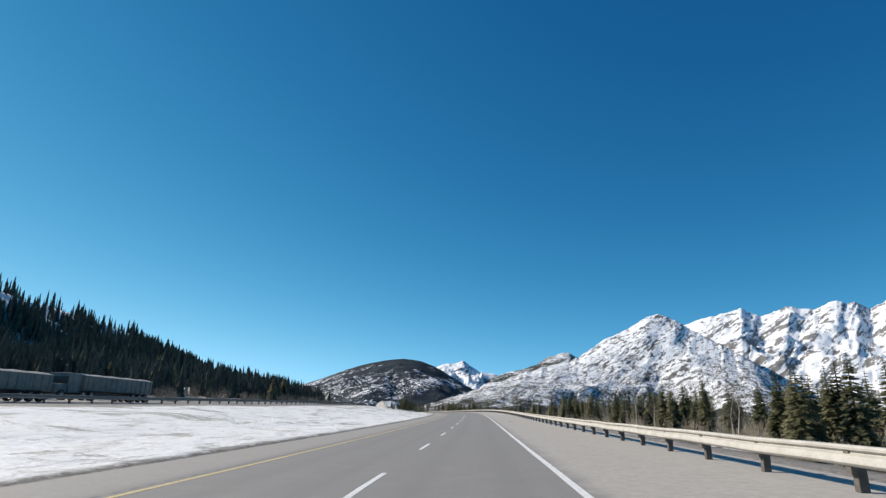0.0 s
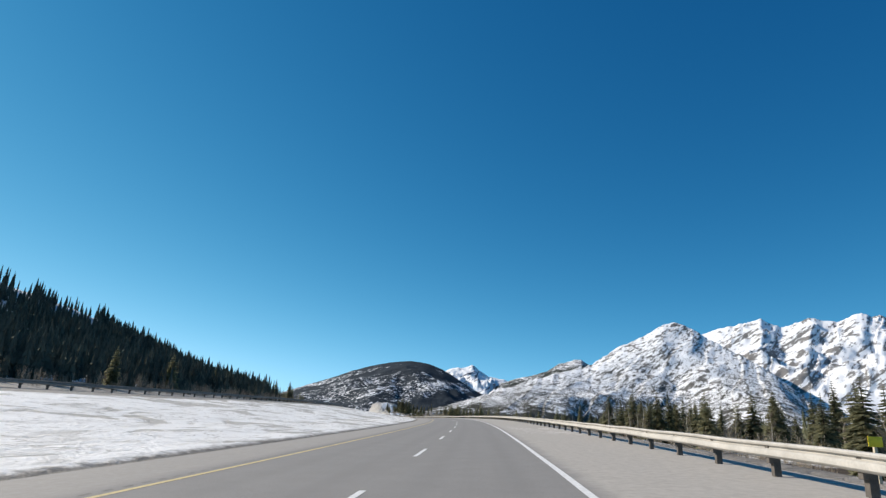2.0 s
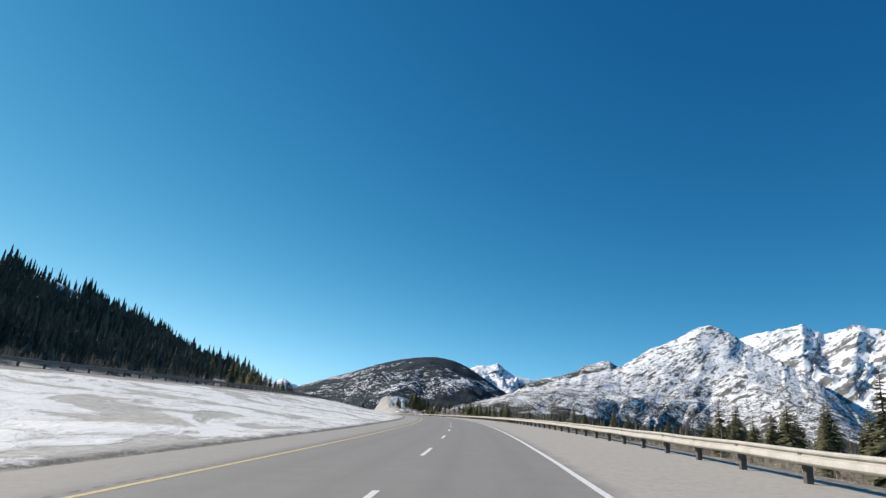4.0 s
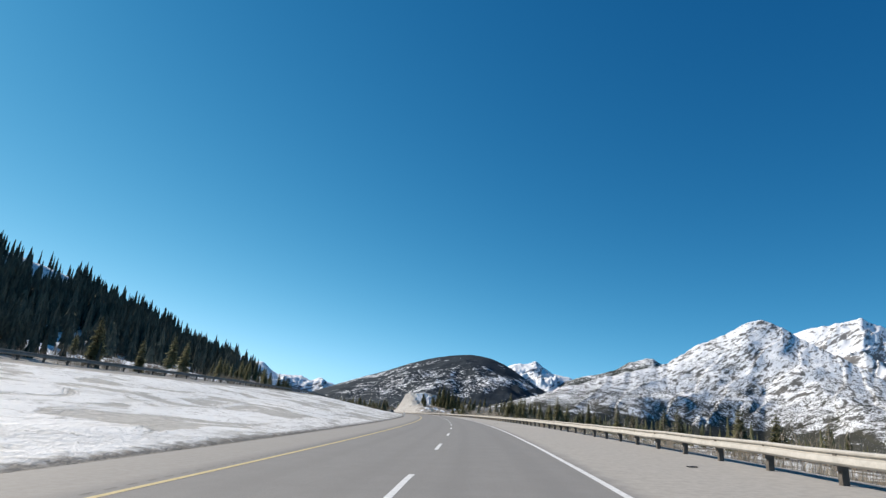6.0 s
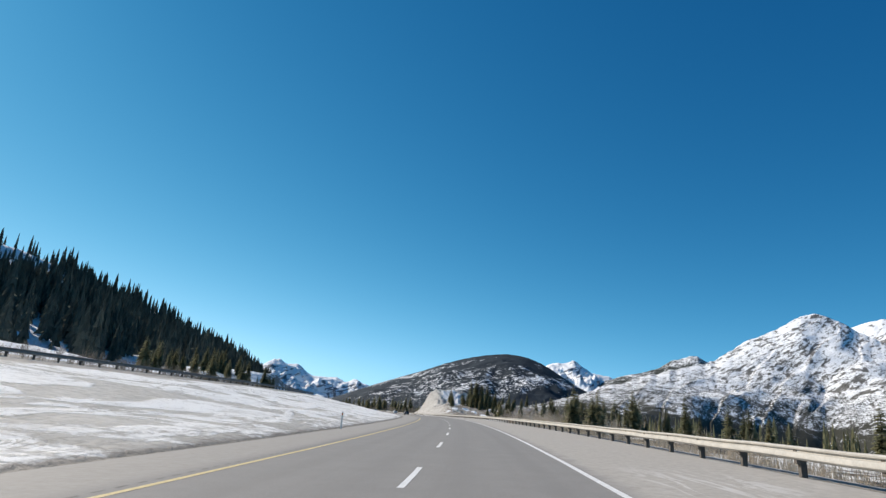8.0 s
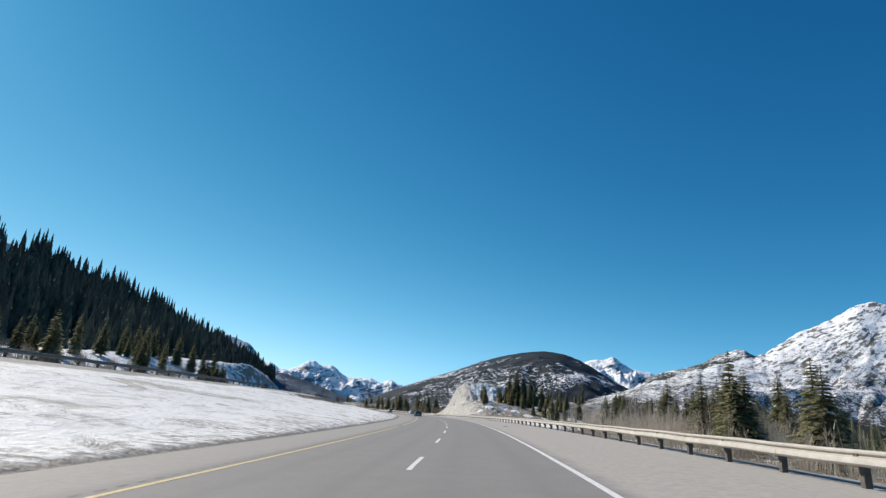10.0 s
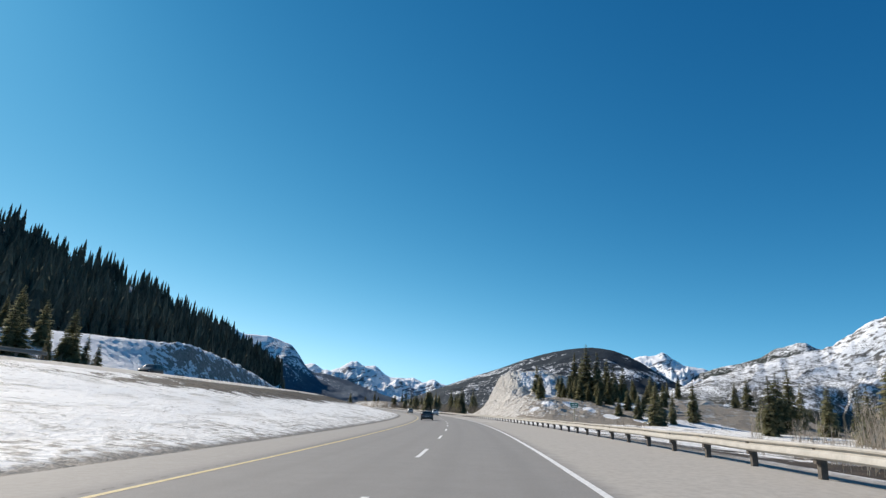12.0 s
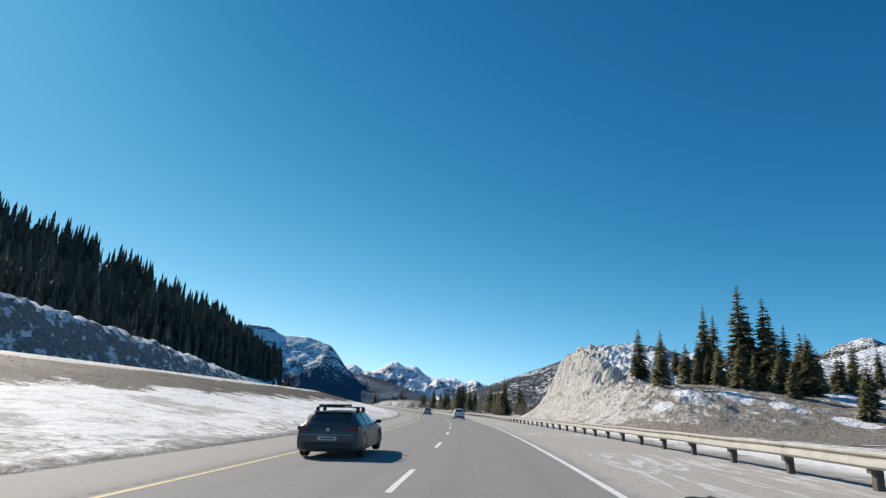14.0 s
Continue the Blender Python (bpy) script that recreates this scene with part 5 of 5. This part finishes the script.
            for k in range(15):
                a = math.pi * (k / 14) * 1.12 - 0.19
                arch.append([bm.verts.new((sgn * d, y + q * math.cos(a), 0.315 + q * math.sin(a))) for d, q in ((0.907, 0.395), (0.907, 0.33), (0.70, 0.33))])
            for k in range(14):
                for j in range(2):
                    bm.faces.new((arch[k][j], arch[k][j + 1], arch[k + 1][j + 1], arch[k + 1][j]))
            bmesh.ops.recalc_face_normals(bm, faces=bm.faces)
            part("wheel_arch", bm, BLACK_TRIM, e)
            wheel(e, sgn * 0.795, y)
    part("rear_window", pane(2, 4, 7.02, 9.0, 0.08, 0.78, 1), GLASS, e, "dark sloping rear glass")
    part("rear_window", pane(2, 4, 7.02, 9.0, 0.08, 0.78, -1), GLASS, e, "dark sloping rear glass")
    part("windscreen", pane(7, 9, 7.0, 9.0, 0.05, 0.80, 1), GLASS, e)
    part("windscreen", pane(7, 9, 7.0, 9.0, 0.05, 0.80, -1), GLASS, e)
    bm = bmesh.new()
    box(bm, -0.80, 0.80, -0.045, 0.10, 0.47, 0.70, 0.04)
    part("bumper", bm, paint, e)
    bm = bmesh.new()
    box(bm, -0.70, 0.70, -0.035, 0.12, 0.27, 0.46, 0.04)
    part("lower_bumper", bm, BLACK_TRIM, e, "black lower bumper")
    bm = bmesh.new()
    box(bm, -0.26, 0.26, -0.058, -0.046, 0.545, 0.66)
    plate = part("number_plate", bm, PLATE, e, "pale plate")
    bm = bmesh.new()
    box(bm, -0.19, 0.19, -0.0605, -0.0585, 0.58, 0.625)
    part("plate_bar", bm, BAR_INK, plate)
    bm = bmesh.new()
    bmesh.ops.create_cone(bm, cap_ends=True, segments=20, radius1=0.062, radius2=0.055, depth=0.02,
                          matrix=Matrix.Translation((0, -0.004, 0.86)) @ Matrix.Rotation(radians(90), 4, "X"))
    part("badge", bm, ALLOY, e, "round grey badge")
    # sun glint along the bumper's edge, built as a pale strip
    bm = bmesh.new()
    box(bm, -0.74, 0.74, -0.052, -0.03, 0.695, 0.715, 0.005)
    part("bumper_glint", bm, ALLOY, e, "pale strip made as the sun's glint on the bumper")
    bm = bmesh.new()
    box(bm, -0.56, 0.56, 0.42 * length, 0.62 * length, 0.92 + 0.49 * lift, 0.95 + 0.50 * lift, 0.012)
    part("roof_spoiler", bm, paint, e)
    if rack:
        top = 0.955 + (1.46 - 0.955) * lift
        for y in (1.05, 1.85):
            bm = bmesh.new()
            box(bm, -0.62, 0.62, y - 0.035, y + 0.035, top + 0.10, top + 0.13, 0.012)
            bar = part("cross_bar", bm, BLACK_TRIM, e, "black roof bar")
            for sgn in (1, -1):
                bm = bmesh.new()
                box(bm, sgn * 0.60 - 0.045, sgn * 0.60 + 0.045, y - 0.06, y + 0.06, top - 0.06, top + 0.11, 0.015)
                part("bar_foot", bm, BLACK_TRIM, bar)
        bm = bmesh.new()
        box(bm, -0.50, 0.22, 0.75, 1.15, top + 0.135, top + 0.205, 0.025)
        part("ski_carrier", bm, BLACK_TRIM, e, "black ski clamp across the roof")
        bm = bmesh.new()
        box(bm, -0.50, 0.22, 1.70, 1.98, top + 0.135, top + 0.205, 0.025)
        part("ski_carrier", bm, BLACK_TRIM, e, "black ski clamp across the roof")
    for c in e.children_recursive:
        if squash != 1.0 and not (c.name.startswith("wheel") or c.parent.name.startswith("wheel")) or c.name.startswith("wheel_arch"):
            c.data.transform(Matrix.Diagonal((1, 1, squash if not c.name.startswith("wheel_arch") else 1.0, 1)))
    return e


def put(ob, s, lat, up=None, turn=0.0):
    z = lat * slope(s) + 0.004 if up is None else up
    ob.matrix_basis = frame_at(s, lat, z, turn) @ pose(0, 0, 0, 0, -math.degrees(math.atan(slope(s))) if up is None else 0, 0)


put(car("hatchback_car", "dark grey-blue hatchback with black roof bars and a ski carrier", DARK_PAINT, lift=0.90, rack=True, squash=0.88), 505.0, -2.62)
put(car("white_car", "white hatchback driving along the highway", WHITE_PAINT, lift=1.08), 580.0, 2.1)
put(car("silver_car", "silver estate car driving far along the highway", SILVER_PAINT, lift=1.12), 621.0, -1.75)
put(car("dark_car", "black car on the opposite carriageway", BLACK_PAINT, lift=1.15), 504.0, -41.0, rise(504) + 0.035, 180)


def haul_truck(label):
    """A tractor unit with a tarped bulk trailer; the nose points to +y."""
    e = tagged(new("haul_truck"), label, "truck", "trucks on the opposite carriageway")
    bm = bmesh.new()
    box(bm, -1.2, 1.2, 0.0, 13.0, 1.35, 3.35, 0.08)
    body = part("trailer_box", bm, TRAILER, e, "dusty grey-green bulk trailer")
    bm = bmesh.new()
    rows = []
    for i in range(14):
        y = 0.05 + i * 12.9 / 13
        rows.append([bm.verts.new((x, y, 3.35 + (0.34 + 0.05 * math.sin(i * 2.1)) * (1 - (x / 1.25) ** 2))) for x in (-1.24, -0.9, -0.45, 0, 0.45, 0.9, 1.24)])
    for i in range(13):
        for j in range(6):
            bm.faces.new((rows[i][j], rows[i][j + 1], rows[i + 1][j + 1], rows[i + 1][j]))
    bm.faces.new(rows[0])
    bm.faces.new(list(reversed(rows[-1])))
    part("tarpaulin", bm, TARP, e, "dusty grey tarpaulin")
    for i in range(13):
        bm = bmesh.new()
        box(bm, -1.245, 1.245, 0.45 + i * 1.0, 0.53 + i * 1.0, 1.4, 3.3)
        part("stake", bm, TRAILER, body)
    bm = bmesh.new()
    box(bm, -0.55, 0.55, 0.2, 17.0, 0.75, 1.3, 0.04)
    part("chassis", bm, BLACK_TRIM, e)
    bm = bmesh.new()
    box(bm, -1.2, 1.2, 13.6, 15.4, 1.0, 3.6, 0.15)
    cab = part("cab", bm, TRAILER, e, "dusty dark cab")
    bm = bmesh.new()
    box(bm, -1.05, 1.05, 15.35, 17.1, 0.9, 2.1, 0.18)
    part("hood", bm, TRAILER, e)
    bm = bmesh.new()
    box(bm, -1.05, 1.05, 15.33, 15.42, 2.2, 3.1, 0.03)
    part("windscreen", bm, GLASS, cab)
    for y in (1.2, 2.5, 3.8, 11.6, 12.9, 16.2):
        for x in (-1.05, 1.05):
            wheel(e, x, y, 0.50, 0.32)
    for c in e.children_recursive:
        if not (c.name.startswith("wheel") or c.parent.name.startswith("wheel")):
            c.data.transform(Matrix.Diagonal((1, 1, 0.76, 1)))
    return e


t1 = haul_truck("long grey tarped bulk truck behind the far rail")
t1.matrix_basis = frame_at(71.4, -40.8, rise(70) + 0.035, 180)
t2 = copy_thing(t1, frame_at(53.6, -40.8, rise(50) + 0.035, 180))

# ================= small things =================
def green_sign():
    e = tagged(new("road_sign"), "green trapezoid road sign on a pale wooden post", "sign")
    bm = bmesh.new()
    box(bm, -0.05, 0.05, -0.05, 0.05, -0.4, 2.43, 0.008)
    part("post", bm, PALE_WOOD, e)

    def slab(w0, w1, z0, z1, y0, y1):
        bm = bmesh.new()
        q = [(-w0, z0), (w0, z0), (w1, z1), (-w1, z1)]
        a = [bm.verts.new((x, y0, z)) for x, z in q]
        b = [bm.verts.new((x, y1, z)) for x, z in q]
        bm.faces.new(a)
        bm.faces.new(list(reversed(b)))
        for i in range(4):
            bm.faces.new((a[i], b[i], b[(i + 1) % 4], a[(i + 1) % 4]))
        bmesh.ops.recalc_face_normals(bm, faces=bm.faces)
        return bm

    panel = part("panel", slab(0.32, 0.40, 1.97, 2.45, -0.066, -0.052), SIGN_WHITE, e, "white sign border")
    part("face", slab(0.295, 0.372, 1.995, 2.425, -0.071, -0.0665), SIGN_GREEN, panel, "green sign face")
    for x, w, z in ((-0.12, 0.13, 2.29), (0.14, 0.10, 2.29), (-0.10, 0.10, 2.11), (0.11, 0.12, 2.11)):
        bm = bmesh.new()
        box(bm, x - w, x + w, -0.074, -0.0715, z - 0.045, z + 0.045)
        part("writing_bar", bm, SIGN_WHITE, panel)
    return e


green_sign().matrix_basis = frame_at(477, 11.8, ground_rel(477, 11.8), -8)


def yellow_marker():
    e = tagged(new("yellow_marker"), "small yellow plate on a short post behind the guard rail", "marker")
    bm = bmesh.new()
    box(bm, -0.03, 0.03, -0.03, 0.03, -0.3, 0.80, 0.006)
    part("post", bm, PALE_WOOD, e)
    bm = bmesh.new()
    box(bm, -0.14, 0.14, -0.045, -0.032, 0.70, 0.90, 0.004)
    part("plate", bm, YELLOW_PLATE, e, "bright yellow plate")
    return e


yellow_marker().matrix_basis = frame_at(86.4, 10.0, ground_rel(86.4, 10.0))


def delineator():
    e = tagged(new("marker_post"), "white flexible marker post with an orange reflector", "marker post")
    bm = bmesh.new()
    box(bm, -0.05, 0.05, -0.02, 0.02, -0.3, 1.15, 0.01)
    p = part("post", bm, SIGN_WHITE, e)
    bm = bmesh.new()
    box(bm, -0.04, 0.04, -0.026, -0.021, 0.92, 1.08)
    part("reflector", bm, ORANGE, p)
    return e


delineator().matrix_basis = frame_at(325.5, -7.4, ground_rel(325.5, -7.4))


def scrap(s, lat, length, turn, label, seed):
    """A curled strip of tyre tread."""
    rnd = random.Random(seed)
    bm = bmesh.new()
    prev = None
    for i in range(7):
        y = length * i / 6
        z = 0.012 + 0.03 * rnd.random() * math.sin(i)**2
        w = 0.05 + 0.02 * rnd.random()
        row = [bm.verts.new((x, y, z + dz)) for x, dz in ((-w, 0), (w, 0.0), (w, 0.015), (-w, 0.02))]
        if prev:
            for j in range(4):
                bm.faces.new((prev[j], prev[(j + 1) % 4], row[(j + 1) % 4], row[j]))
        else:
            bm.faces.new(list(reversed(row)))
        prev = row
    bm.faces.new(prev)
    bmesh.ops.recalc_face_normals(bm, faces=bm.faces)
    ob = part("tyre_scrap", bm, RUBBER)
    tagged(ob, label, "debris")
    ob.matrix_basis = frame_at(s, lat, lat * slope(s) + 0.002, turn)


scrap(498.9, 4.85, 0.60, -68, "black strip of shed tyre tread on the shoulder", 1)
scrap(62.6, 5.65, 0.45, 30, "black lump of shed tyre tread on the shoulder", 2)
scrap(285.6, 5.25, 0.40, -80, "black scrap of rubber on the shoulder", 3)
scrap(231.4, 7.0, 0.35, -60, "black scrap of rubber near the rail", 4)
scrap(410.6, 5.45, 0.35, -75, "black scrap of rubber on the shoulder", 5)
